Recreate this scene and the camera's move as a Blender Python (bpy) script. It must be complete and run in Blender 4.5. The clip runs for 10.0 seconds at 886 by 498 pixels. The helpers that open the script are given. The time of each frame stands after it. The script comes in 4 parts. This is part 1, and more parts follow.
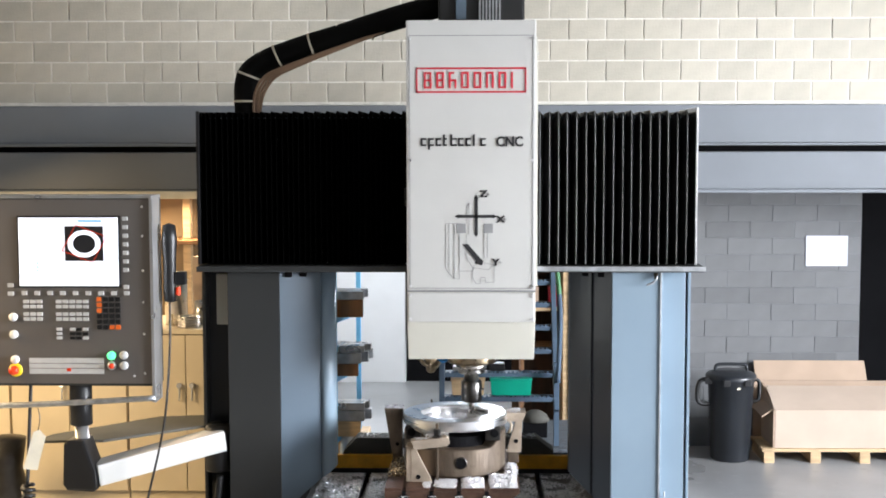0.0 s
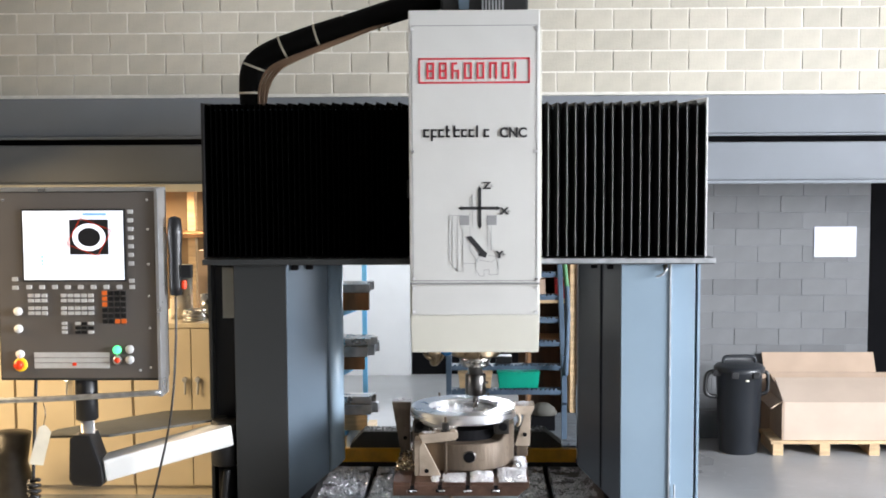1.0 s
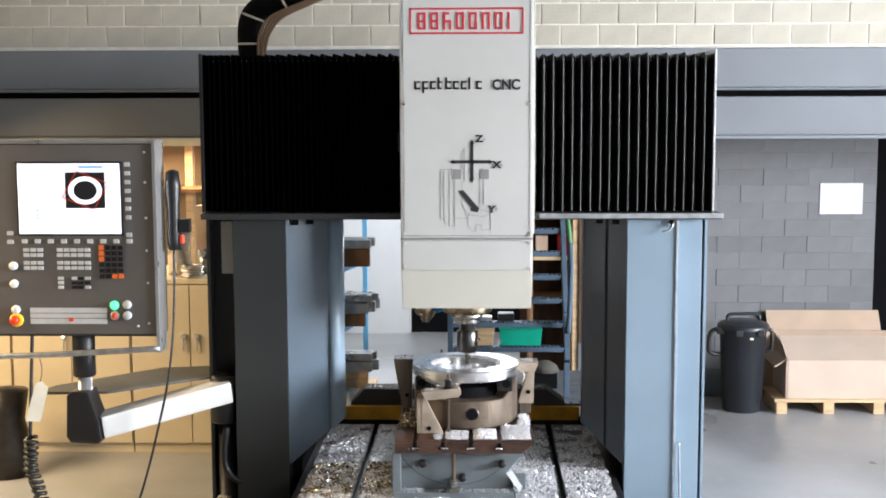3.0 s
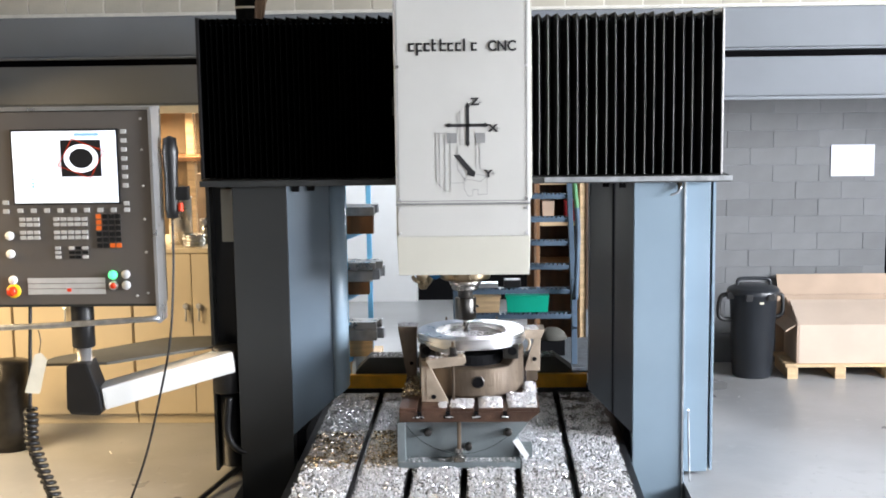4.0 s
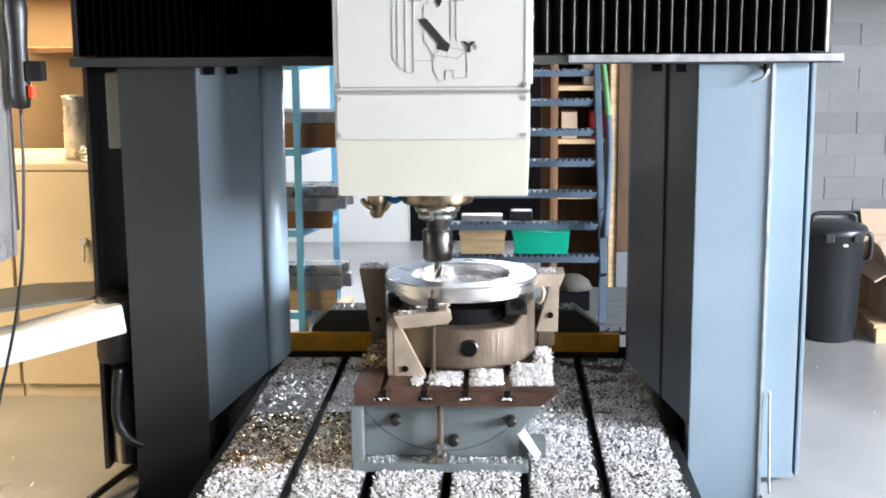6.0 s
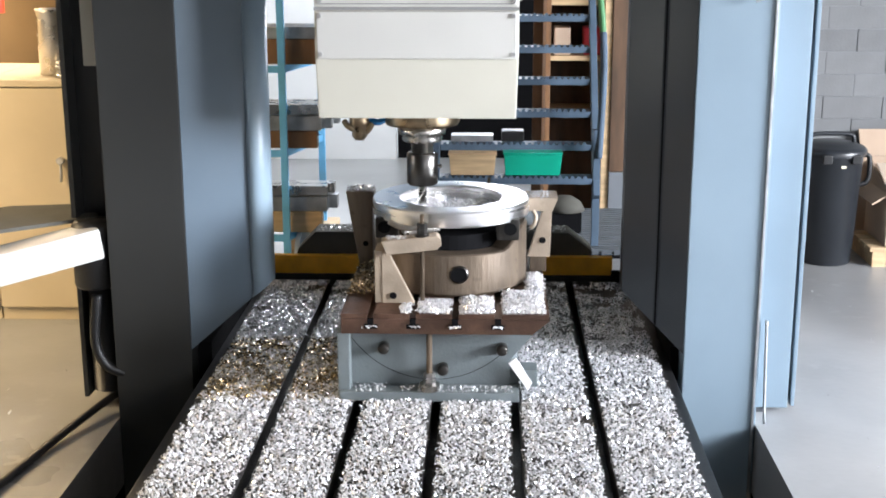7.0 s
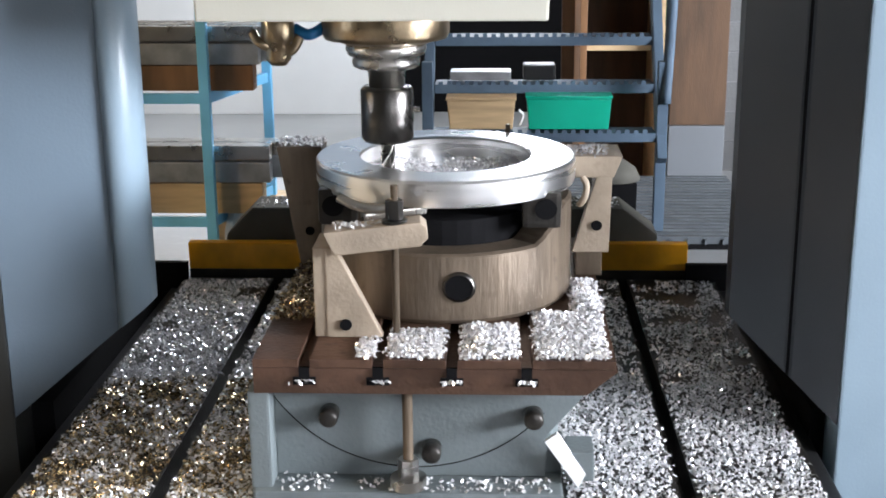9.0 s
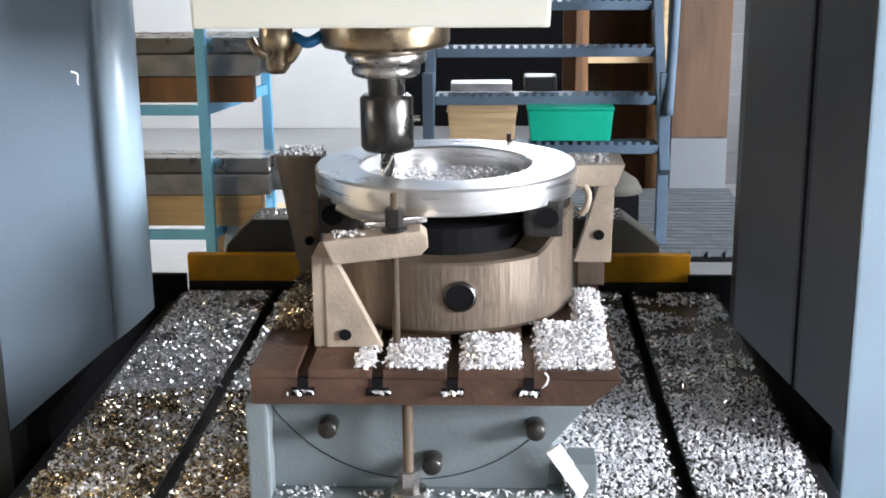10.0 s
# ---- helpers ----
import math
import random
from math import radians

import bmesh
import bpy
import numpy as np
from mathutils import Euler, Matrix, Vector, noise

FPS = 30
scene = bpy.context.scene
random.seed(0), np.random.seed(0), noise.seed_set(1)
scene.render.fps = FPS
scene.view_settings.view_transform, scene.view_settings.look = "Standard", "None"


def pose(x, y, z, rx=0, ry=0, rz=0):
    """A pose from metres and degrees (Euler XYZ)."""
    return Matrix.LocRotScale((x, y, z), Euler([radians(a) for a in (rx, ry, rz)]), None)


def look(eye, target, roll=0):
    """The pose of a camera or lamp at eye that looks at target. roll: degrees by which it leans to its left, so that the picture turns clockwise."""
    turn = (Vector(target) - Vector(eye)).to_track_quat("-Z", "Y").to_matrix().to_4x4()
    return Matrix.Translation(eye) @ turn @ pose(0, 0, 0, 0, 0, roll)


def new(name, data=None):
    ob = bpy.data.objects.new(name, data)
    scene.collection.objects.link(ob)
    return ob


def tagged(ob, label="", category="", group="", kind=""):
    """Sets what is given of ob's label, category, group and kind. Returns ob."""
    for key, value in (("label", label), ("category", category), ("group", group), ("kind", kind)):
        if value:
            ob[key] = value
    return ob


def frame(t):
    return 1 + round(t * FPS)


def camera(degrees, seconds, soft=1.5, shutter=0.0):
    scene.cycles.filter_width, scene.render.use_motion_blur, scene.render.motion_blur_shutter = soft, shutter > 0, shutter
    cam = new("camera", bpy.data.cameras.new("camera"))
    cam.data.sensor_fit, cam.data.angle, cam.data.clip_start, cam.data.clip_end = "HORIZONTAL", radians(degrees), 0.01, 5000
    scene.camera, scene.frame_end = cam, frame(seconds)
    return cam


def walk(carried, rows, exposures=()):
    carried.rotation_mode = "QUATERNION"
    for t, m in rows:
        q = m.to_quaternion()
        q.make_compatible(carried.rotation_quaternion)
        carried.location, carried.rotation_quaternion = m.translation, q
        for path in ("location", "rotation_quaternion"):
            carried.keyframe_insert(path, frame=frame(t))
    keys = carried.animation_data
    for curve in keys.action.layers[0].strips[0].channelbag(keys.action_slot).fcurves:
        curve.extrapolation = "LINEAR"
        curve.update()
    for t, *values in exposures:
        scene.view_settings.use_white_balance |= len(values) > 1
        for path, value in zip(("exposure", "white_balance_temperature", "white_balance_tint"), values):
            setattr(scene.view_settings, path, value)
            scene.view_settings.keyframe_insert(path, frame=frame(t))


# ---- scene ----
cam = camera(38.0, 10.0, soft=1.8)
# seconds, eye x y z, yaw, pitch, roll
PATH = [
    (0, 0.0118, -5.276, 1.6846, 1.602, -4.577, 0.104),
    (0.5, 0.0058, -5.2658, 1.6789, 1.665, -4.547, 0.068),
    (1, -0.0117, -5.2341, 1.6805, 1.674, -4.914, 0.311),
    (1.5, -0.0202, -5.2173, 1.6722, 1.639, -5.217, 0.299),
    (2, -0.033, -5.1926, 1.6677, 1.511, -5.564, 0.147),
    (2.5, -0.0376, -5.1634, 1.657, 1.466, -5.99, 0.025),
    (4, -0.0147, -5.0632, 1.6293, 1.925, -8.077, 0.802),
    (4.5, 0.0171, -4.6258, 1.5353, 2.54, -8.328, 0.495),
    (5, 0.029, -4.3737, 1.4752, 2.668, -8.621, 0.687),
    (5.5, 0.0414, -4.052, 1.3967, 2.959, -9.083, 0.705),
    (6, 0.0269, -3.5852, 1.319, 2.57, -10.401, 0.442),
    (6.2, 0.024, -3.585, 1.322, 2.45, -11.75, 0.35),
    (7.3, 0.010, -3.36, 1.33, 1.95, -14.72, 0.10),
    (7.5, 0.005, -3.2640, 1.3250, 1.900, -15.020, 0.12),
    (8, 0.0040, -2.7852, 1.1950, 2.000, -15.360, 0.20),
    (8.5, 0.0020, -2.3450, 1.0960, 2.180, -15.560, 0.30),
    (9, 0.0000, -2.0830, 1.0400, 2.420, -16.000, 0.45),
    (9.5, 0.0000, -2.0640, 1.0260, 2.620, -15.150, 0.50),
    (10, 0.0000, -2.0600, 1.0230, 2.460, -15.250, 0.50),
]
walk(cam, [(t, pose(x, y, z, 90 + pitch, roll, yaw)) for t, x, y, z, yaw, pitch, roll in PATH],
     exposures=[(0, -0.08), (2.5, -0.2), (4.5, 0.0), (5.5, 0.16), (6.2, 0.27), (7.5, 0.0), (8.3, -0.04), (9.0, 0.02), (10.0, 0.22)])

# ---- light ----
world = bpy.data.worlds.new("workshop_sky")
scene.world = world
world.use_nodes = True
_n = world.node_tree.nodes
_sky = _n.new("ShaderNodeTexSky")
_sky.sky_type, _sky.sun_disc = "NISHITA", False
_sky.sun_elevation, _sky.sun_rotation = radians(35), radians(120)
world.node_tree.links.new(_sky.outputs[0], _n["Background"].inputs[0])
_n["Background"].inputs[1].default_value = 0.1


def area(name, m, w, h, power, col, spread=180):
    d = bpy.data.lights.new(name, "AREA")
    d.shape, d.size, d.size_y, d.energy, d.color = "RECTANGLE", w, h, power, col
    d.spread = radians(spread)
    ob = new(name, d)
    ob.matrix_world = m
    return ob


area("window_light_side", look((5.3, -1.9, 1.72), (0.1, -0.45, 0.45)), 2.6, 1.5, 420, (0.89, 0.925, 1.0), 105)
area("window_light_rear", look((4.2, -8.3, 2.5), (0.8, 0, 0.6)), 2.4, 2.2, 150, (0.96, 0.96, 1.0))
area("window_light_far", look((1.0, 5.6, 2.8), (0.1, 0.0, 0.2)), 2.0, 1.8, 460, (0.88, 0.92, 1.0))
area("ceiling_lamp_alcove", look((-1.9, 1.3, 1.415), (-1.9, 1.1, 0)), 1.4, 0.12, 26, (1.0, 0.76, 0.48))
# Added fill for the white door and back floor; not a known lamp.
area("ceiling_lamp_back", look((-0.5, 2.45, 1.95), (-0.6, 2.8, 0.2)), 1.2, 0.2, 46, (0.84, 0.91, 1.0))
# Warm light from the left; the low lamp giving it is added out of view.
area("hanging_lamp_left", look((-2.75, -0.5, 1.45), (-2.30, -0.5, 0.0)), 1.2, 0.4, 78, (1.0, 0.74, 0.42))

# ---- materials ----


def mat(name, col, rough=0.5, metal=0.0, var=0.12, scale=6.0, bump=0.05, bscale=120.0, col2=None, rand=0.0, emit=0.0, spots=0.0, stretch=None, spec=0.5):
    m = bpy.data.materials.new(name)
    m.use_nodes = True
    nt = m.node_tree
    N, Lk = nt.nodes, nt.links
    b = N["Principled BSDF"]
    b.inputs["Roughness"].default_value = rough
    b.inputs["Metallic"].default_value = metal
    b.inputs["Specular IOR Level"].default_value = spec
    tc = N.new("ShaderNodeTexCoord")
    mp = N.new("ShaderNodeMapping")
    mp.inputs["Scale"].default_value = stretch or (1, 1, 1)
    Lk.new(tc.outputs["Object"], mp.inputs[0])
    n1 = N.new("ShaderNodeTexNoise")
    n1.inputs["Scale"].default_value, n1.inputs["Detail"].default_value = scale, 5
    n2 = N.new("ShaderNodeTexNoise")
    n2.inputs["Scale"].default_value, n2.inputs["Detail"].default_value = bscale, 3
    Lk.new(mp.outputs[0], n1.inputs["Vector"])
    Lk.new(mp.outputs[0], n2.inputs["Vector"])
    r = N.new("ShaderNodeValToRGB")
    c2 = col2 or tuple(c * (1 - var * 2) for c in col)
    r.color_ramp.elements[0].position, r.color_ramp.elements[1].position = 0.35, 0.65
    r.color_ramp.elements[0].color, r.color_ramp.elements[1].color = (*c2, 1), (*col, 1)
    Lk.new(n1.outputs["Fac"], r.inputs[0])
    out = r.outputs[0]
    if rand:
        oi = N.new("ShaderNodeObjectInfo")
        hs = N.new("ShaderNodeHueSaturation")
        mr = N.new("ShaderNodeMapRange")
        mr.inputs["To Min"].default_value, mr.inputs["To Max"].default_value = 1 - rand, 1 + rand
        Lk.new(oi.outputs["Random"], mr.inputs["Value"])
        Lk.new(mr.outputs[0], hs.inputs["Value"])
        Lk.new(out, hs.inputs["Color"])
        out = hs.outputs[0]
    if spots:
        n3 = N.new("ShaderNodeTexNoise")
        n3.inputs["Scale"].default_value, n3.inputs["Detail"].default_value = bscale * 0.35, 6
        Lk.new(tc.outputs["Object"], n3.inputs["Vector"])
        r3 = N.new("ShaderNodeValToRGB")
        r3.color_ramp.elements[0].position, r3.color_ramp.elements[1].position = 0.58, 0.72
        mx = N.new("ShaderNodeMix")
        mx.data_type = "RGBA"
        mx.inputs["B"].default_value = (*(c * (1 - spots) for c in col), 1)
        Lk.new(n3.outputs["Fac"], r3.inputs[0])
        Lk.new(r3.outputs[0], mx.inputs["Factor"])
        Lk.new(out, mx.inputs["A"])
        out = mx.outputs["Result"]
    Lk.new(out, b.inputs["Base Color"])
    rr = N.new("ShaderNodeMapRange")
    rr.inputs["To Min"].default_value, rr.inputs["To Max"].default_value = max(0.02, rough - 0.1), min(1, rough + 0.1)
    Lk.new(n1.outputs["Fac"], rr.inputs["Value"])
    Lk.new(rr.outputs[0], b.inputs["Roughness"])
    if bump:
        bp = N.new("ShaderNodeBump")
        bp.inputs["Strength"].default_value, bp.inputs["Distance"].default_value = bump, 0.01
        Lk.new(n2.outputs["Fac"], bp.inputs["Height"])
        Lk.new(bp.outputs[0], b.inputs["Normal"])
    if emit:
        Lk.new(out, b.inputs["Emission Color"])
        b.inputs["Emission Strength"].default_value = emit
    return m


M_FLOOR = mat("concrete_floor", (0.38, 0.385, 0.39), 0.3, 0, 0.2, 1.1, 0.05, 40, spots=0.16)
M_BLOCK = mat("pale_block", (0.50, 0.465, 0.385), 0.85, 0, 0.06, 9, 0.2, 90, rand=0.07)
M_BLOCKG = mat("grey_block", (0.195, 0.20, 0.205), 0.8, 0, 0.16, 2.2, 0.15, 90, rand=0.10)
M_MORTAR = mat("mortar", (0.76, 0.73, 0.66), 0.9, 0, 0.08, 20, 0.2, 140)
M_MORTARG = mat("grey_mortar", (0.20, 0.205, 0.215), 0.9, 0, 0.08, 20, 0.2, 140)
M_CEIL = mat("ceiling_paint", (0.40, 0.39, 0.37), 0.85)
M_PLASTER = mat("plaster_paint", (0.34, 0.33, 0.31), 0.85, 0, 0.06, 3)
M_BEAM = mat("grey_beam_paint", (0.175, 0.19, 0.21), 0.42, 0, 0.05, 3, 0.03, 60)
M_CREAMTRIM = mat("cream_trim", (0.72, 0.66, 0.52), 0.6)
# Near-black: puts the shade of holes, gaps and doorways into colour; dark parts too.
M_DARK = mat("dark_parts_and_shade", (0.008, 0.008, 0.009), 0.9, spec=0.05)
# One machine paint in shaded and lit copies: light put into the base colours.
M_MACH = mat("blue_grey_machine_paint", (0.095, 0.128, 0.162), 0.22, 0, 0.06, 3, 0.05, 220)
M_MACHD = mat("dark_and_shaded_machine_paint", (0.038, 0.04, 0.04), 0.36, 0, 0.06, 3, 0.05, 220)
M_INNER = mat("shaded_machine_paint", (0.034, 0.039, 0.046), 0.36, 0, 0.08, 3, 0.05, 200, spec=0.4)
M_SIDE = mat("lit_machine_paint", (0.215, 0.285, 0.345), 0.34, 0, 0.05, 3, 0.04, 200)
M_BLACK = mat("black_bellows_cloth", (0.006, 0.006, 0.006), 0.55, 0, 0.2, 30, 0.12, 300)
# Darker copy of the cloth for the left bellows: shade put into the colour.
M_BLACKB = mat("shaded_bellows_cloth", (0.0012, 0.0012, 0.0012), 0.9, 0, 0.2, 30, 0.1, 300, spec=0.02)
# Paler grey for the highlights drawn along the pleat edges.
M_RIB = mat("pleat_highlight_grey", (0.045, 0.042, 0.038), 0.5, 0, 0.25, 40, 0.1, 300)
M_BLACKP = mat("black_plastic", (0.012, 0.012, 0.013), 0.4)
M_HOSE = mat("black_cable_sleeve", (0.003, 0.0028, 0.0025), 0.8, 0, 0.3, 40, 0.4, 260, spec=0.15)
M_TAN = mat("tan_cable", (0.30, 0.19, 0.12), 0.55)
M_CREAM = mat("cream_machine_paint", (0.53, 0.525, 0.50), 0.42, 0, 0.025, 5, 0.04, 300)
M_CREAM2 = mat("warm_cream_paint", (0.54, 0.525, 0.455), 0.42, 0, 0.025, 5, 0.04, 300)
M_RED = mat("red_print", (0.52, 0.025, 0.04), 0.5, 0, 0.05, 20, 0)
M_INK = mat("black_print", (0.018, 0.018, 0.02), 0.5, 0, 0.05, 20, 0)
M_LINE = mat("grey_print", (0.25, 0.25, 0.25), 0.6, 0, 0.05, 20, 0)
M_STEEL = mat("ground_steel", (0.62, 0.60, 0.57), 0.28, 1.0, 0.12, 14, 0.08, 240)
M_DSTEEL = mat("dark_tool_steel", (0.11, 0.105, 0.10), 0.28, 1.0, 0.12, 14, 0.08, 240)
M_TRAY = mat("grey_sheet_paint", (0.10, 0.097, 0.085), 0.85, spec=0.12)
M_BRASS = mat("bronze_spindle_steel", (0.46, 0.36, 0.24), 0.3, 1.0, 0.2, 30, 0.1, 200)
M_ALU = mat("machined_aluminium", (0.90, 0.90, 0.905), 0.29, 1.0, 0.05, 4, 0.02, 420, stretch=(1, 1, 14))
M_CHUCK = mat("oiled_brown_steel", (0.20, 0.155, 0.115), 0.4, 0.6, 0.25, 22, 0.12, 160, spots=0.35, stretch=(1, 1, 0.18))
M_PLATE = mat("rusty_brown_plate", (0.125, 0.068, 0.045), 0.5, 0.45, 0.25, 11, 0.15, 140, spots=0.4)
M_FIX = mat("grey_green_cast_paint", (0.145, 0.17, 0.178), 0.42, 0, 0.08, 7, 0.12, 150, spots=0.15)
M_GUSSET = mat("worn_tan_steel", (0.40, 0.325, 0.25), 0.5, 0.3, 0.15, 14, 0.12, 150, spots=0.25)
M_TABLE = mat("oily_cast_iron", (0.05, 0.046, 0.042), 0.35, 0.6, 0.25, 12, 0.12, 160)
M_CHIP = mat("bright_aluminium_chip", (0.97, 0.97, 0.99), 0.18, 0.48, 0.03, 60, 0.0)
# Brown chip colour stands for warm light in the fixture's shadow.
M_CHIPSH = mat("shadow_brown_chip", (0.52, 0.40, 0.24), 0.26, 0.85, 0.2, 60, 0.0)
M_YELLOW = mat("oily_yellow_paint", (0.92, 0.42, 0.01), 0.4, 0, 0.15, 12, 0.05, 150)
M_CONS = mat("brushed_grey_console", (0.165, 0.150, 0.138), 0.42, 0.35, 0.04, 6, 0.04, 300)
M_SILVER = mat("silver_trim", (0.72, 0.72, 0.72), 0.3, 0.8, 0.05, 10)
M_KEY = mat("pale_grey_key", (0.55, 0.56, 0.56), 0.5, 0, 0.05, 30, 0)
M_KEYO = mat("orange_key", (0.80, 0.16, 0.02), 0.5, 0, 0.05, 30, 0)
M_SCREEN = mat("lit_white_screen", (0.88, 0.92, 1.0), 0.3, 0, 0.0, 5, 0, emit=0.85)
M_SCRD = mat("screen_dark_image", (0.02, 0.02, 0.022), 0.3, 0, 0.0, 5, 0)
M_SCRL = mat("screen_blue_text", (0.25, 0.45, 0.85), 0.3, 0, 0.0, 5, 0, emit=0.6)
M_GREENL = mat("lit_green_button", (0.1, 0.9, 0.35), 0.3, 0, 0.0, 5, 0, emit=1.6)
M_WHITEP = mat("white_paint", (0.80, 0.81, 0.82), 0.5, 0, 0.03, 4, 0.03)
M_YELB = mat("yellow_button", (0.85, 0.60, 0.02), 0.4, 0, 0, 5, 0)
M_REDB = mat("red_button", (0.75, 0.05, 0.01), 0.35, 0, 0, 5, 0)
M_CAB = mat("cream_cabinet_paint", (0.66, 0.56, 0.40), 0.45, 0, 0.05, 4, 0.03)
M_WOOD = mat("brown_wood", (0.25, 0.125, 0.055), 0.55, 0, 0.2, 4, 0.1, 60, stretch=(6, 6, 1))
M_WOODD = mat("dark_brown_wood", (0.115, 0.062, 0.032), 0.6, 0, 0.25, 4, 0.1, 60, stretch=(6, 6, 1))
M_PINE = mat("pale_pine", (0.62, 0.44, 0.25), 0.65, 0, 0.15, 6, 0.1, 90, stretch=(1, 8, 8))
M_CARD = mat("brown_cardboard", (0.46, 0.34, 0.25), 0.8, 0, 0.06, 5, 0.06, 120)
M_CARDL = mat("pale_cardboard", (0.54, 0.43, 0.34), 0.8, 0, 0.05, 5, 0.06, 120)
M_BIN = mat("charcoal_bin_plastic", (0.02, 0.023, 0.028), 0.36, 0, 0.1, 6, 0.06, 200)
M_BLUE = mat("sky_blue_rack_paint", (0.20, 0.60, 0.96), 0.4, 0, 0.08, 10, 0.04)
M_STAIR = mat("blue_grey_stair_paint", (0.085, 0.125, 0.175), 0.6, 0, 0.12, 10, 0.1, 100, spec=0.2)
M_GREEN = mat("green_crate_plastic", (0.0, 0.36, 0.23), 0.4, 0, 0.06, 8, 0.04)
M_HANDG = mat("green_rail_paint", (0.07, 0.22, 0.09), 0.5, 0, 0.06, 8, 0.04)
M_PAPER = mat("white_paper", (0.62, 0.64, 0.74), 0.8, 0, 0.02, 4, 0.03)
M_GALV = mat("galvanised_steel", (0.52, 0.54, 0.56), 0.4, 0.8, 0.15, 25, 0.08, 90)
M_GRATE = mat("grey_steel_grating", (0.16, 0.18, 0.20), 0.5, 0.5, 0.15, 20, 0.1, 90)
M_BLUEH = mat("blue_air_hose", (0.01, 0.16, 0.40), 0.35, 0, 0.05, 20, 0)
M_CLEAR = mat("milky_plastic_film", (0.75, 0.77, 0.78), 0.25, 0, 0.05, 20, 0.3, 30)
M_WARMW = mat("warm_back_wall", (0.27, 0.185, 0.10), 0.7, 0, 0.12, 3, 0.05)

# ---- mesh helpers ----


def finish(ob, bm, material, smooth=False):
    me = ob.data
    bm.to_mesh(me)
    bm.free()
    me.materials.append(material)
    if smooth:
        me.shade_smooth()
    return ob


def part(name, bm, material, parent=None, label="", smooth=False):
    ob = new(name, bpy.data.meshes.new(name))
    finish(ob, bm, material, smooth)
    if parent is not None:
        ob.parent = parent
    if label:
        tagged(ob, label)
    return ob


def thing(name, label, category, at=(0, 0, 0), group="", kind=""):
    ob = new(name)
    ob.location = at
    ob.empty_display_size = 0.05
    return tagged(ob, label, category, group, kind)


def box(x0, x1, y0, y1, z0, z1, bev=0.0, bm=None):
    own = bmesh.new()
    bmesh.ops.create_cube(own, size=1)
    for v in own.verts:
        v.co = Vector(((x0 + x1) / 2 + v.co.x * (x1 - x0), (y0 + y1) / 2 + v.co.y * (y1 - y0), (z0 + z1) / 2 + v.co.z * (z1 - z0)))
    if bev:
        bmesh.ops.bevel(own, geom=list(own.edges), offset=bev, segments=2, profile=0.7, affect="EDGES")
    return join(bm, own)


def join(bm, own):
    if bm is None:
        return own
    me = bpy.data.meshes.new("tmp")
    own.to_mesh(me)
    own.free()
    bm.from_mesh(me)
    bpy.data.meshes.remove(me)
    return bm


def prism(pts, a0, a1, axis="z", bev=0.0, bm=None):
    """A polygon of 2D points drawn out along an axis."""
    own = bmesh.new()

    def put(p, a):
        return {"z": (p[0], p[1], a), "y": (p[0], a, p[1]), "x": (a, p[0], p[1])}[axis]
    lo = [own.verts.new(put(p, a0)) for p in pts]
    hi = [own.verts.new(put(p, a1)) for p in pts]
    own.faces.new(lo)
    own.faces.new(hi)
    for i in range(len(pts)):
        j = (i + 1) % len(pts)
        own.faces.new((lo[i], lo[j], hi[j], hi[i]))
    bmesh.ops.recalc_face_normals(own, faces=own.faces)
    if bev:
        bmesh.ops.bevel(own, geom=list(own.edges), offset=bev, segments=2, profile=0.7, affect="EDGES")
    return join(bm, own)


def lathe(profile, c=(0, 0, 0), n=40, axis="z", bm=None):
    """A closed ring of (radius, height) turned about an axis; first and last may lie on it."""
    own = bmesh.new()
    rings = []
    for r, h in profile:
        ring = []
        for i in range(n if r > 1e-6 else 1):
            a = 2 * math.pi * i / n
            p = (r * math.cos(a), r * math.sin(a), h)
            if axis == "y":
                p = (p[0], p[2], p[1])
            elif axis == "x":
                p = (p[2], p[0], p[1])
            ring.append(own.verts.new(Vector(c) + Vector(p)))
        rings.append(ring)
    for a, b in zip(rings, rings[1:]):
        for i in range(n):
            j = (i + 1) % n
            if len(a) == 1 and len(b) > 1:
                own.faces.new((a[0], b[i], b[j]))
            elif len(b) == 1 and len(a) > 1:
                own.faces.new((a[i], a[j], b[0]))
            elif len(a) > 1:
                own.faces.new((a[i], a[j], b[j], b[i]))
    bmesh.ops.recalc_face_normals(own, faces=own.faces)
    return join(bm, own)


def cyl(r, h0, h1, c=(0, 0, 0), n=24, axis="z", bm=None, ch=0.0):
    return lathe([(0, h0), (r - ch, h0), (r, h0 + ch), (r, h1 - ch), (r - ch, h1), (0, h1)], c, n, axis, bm)


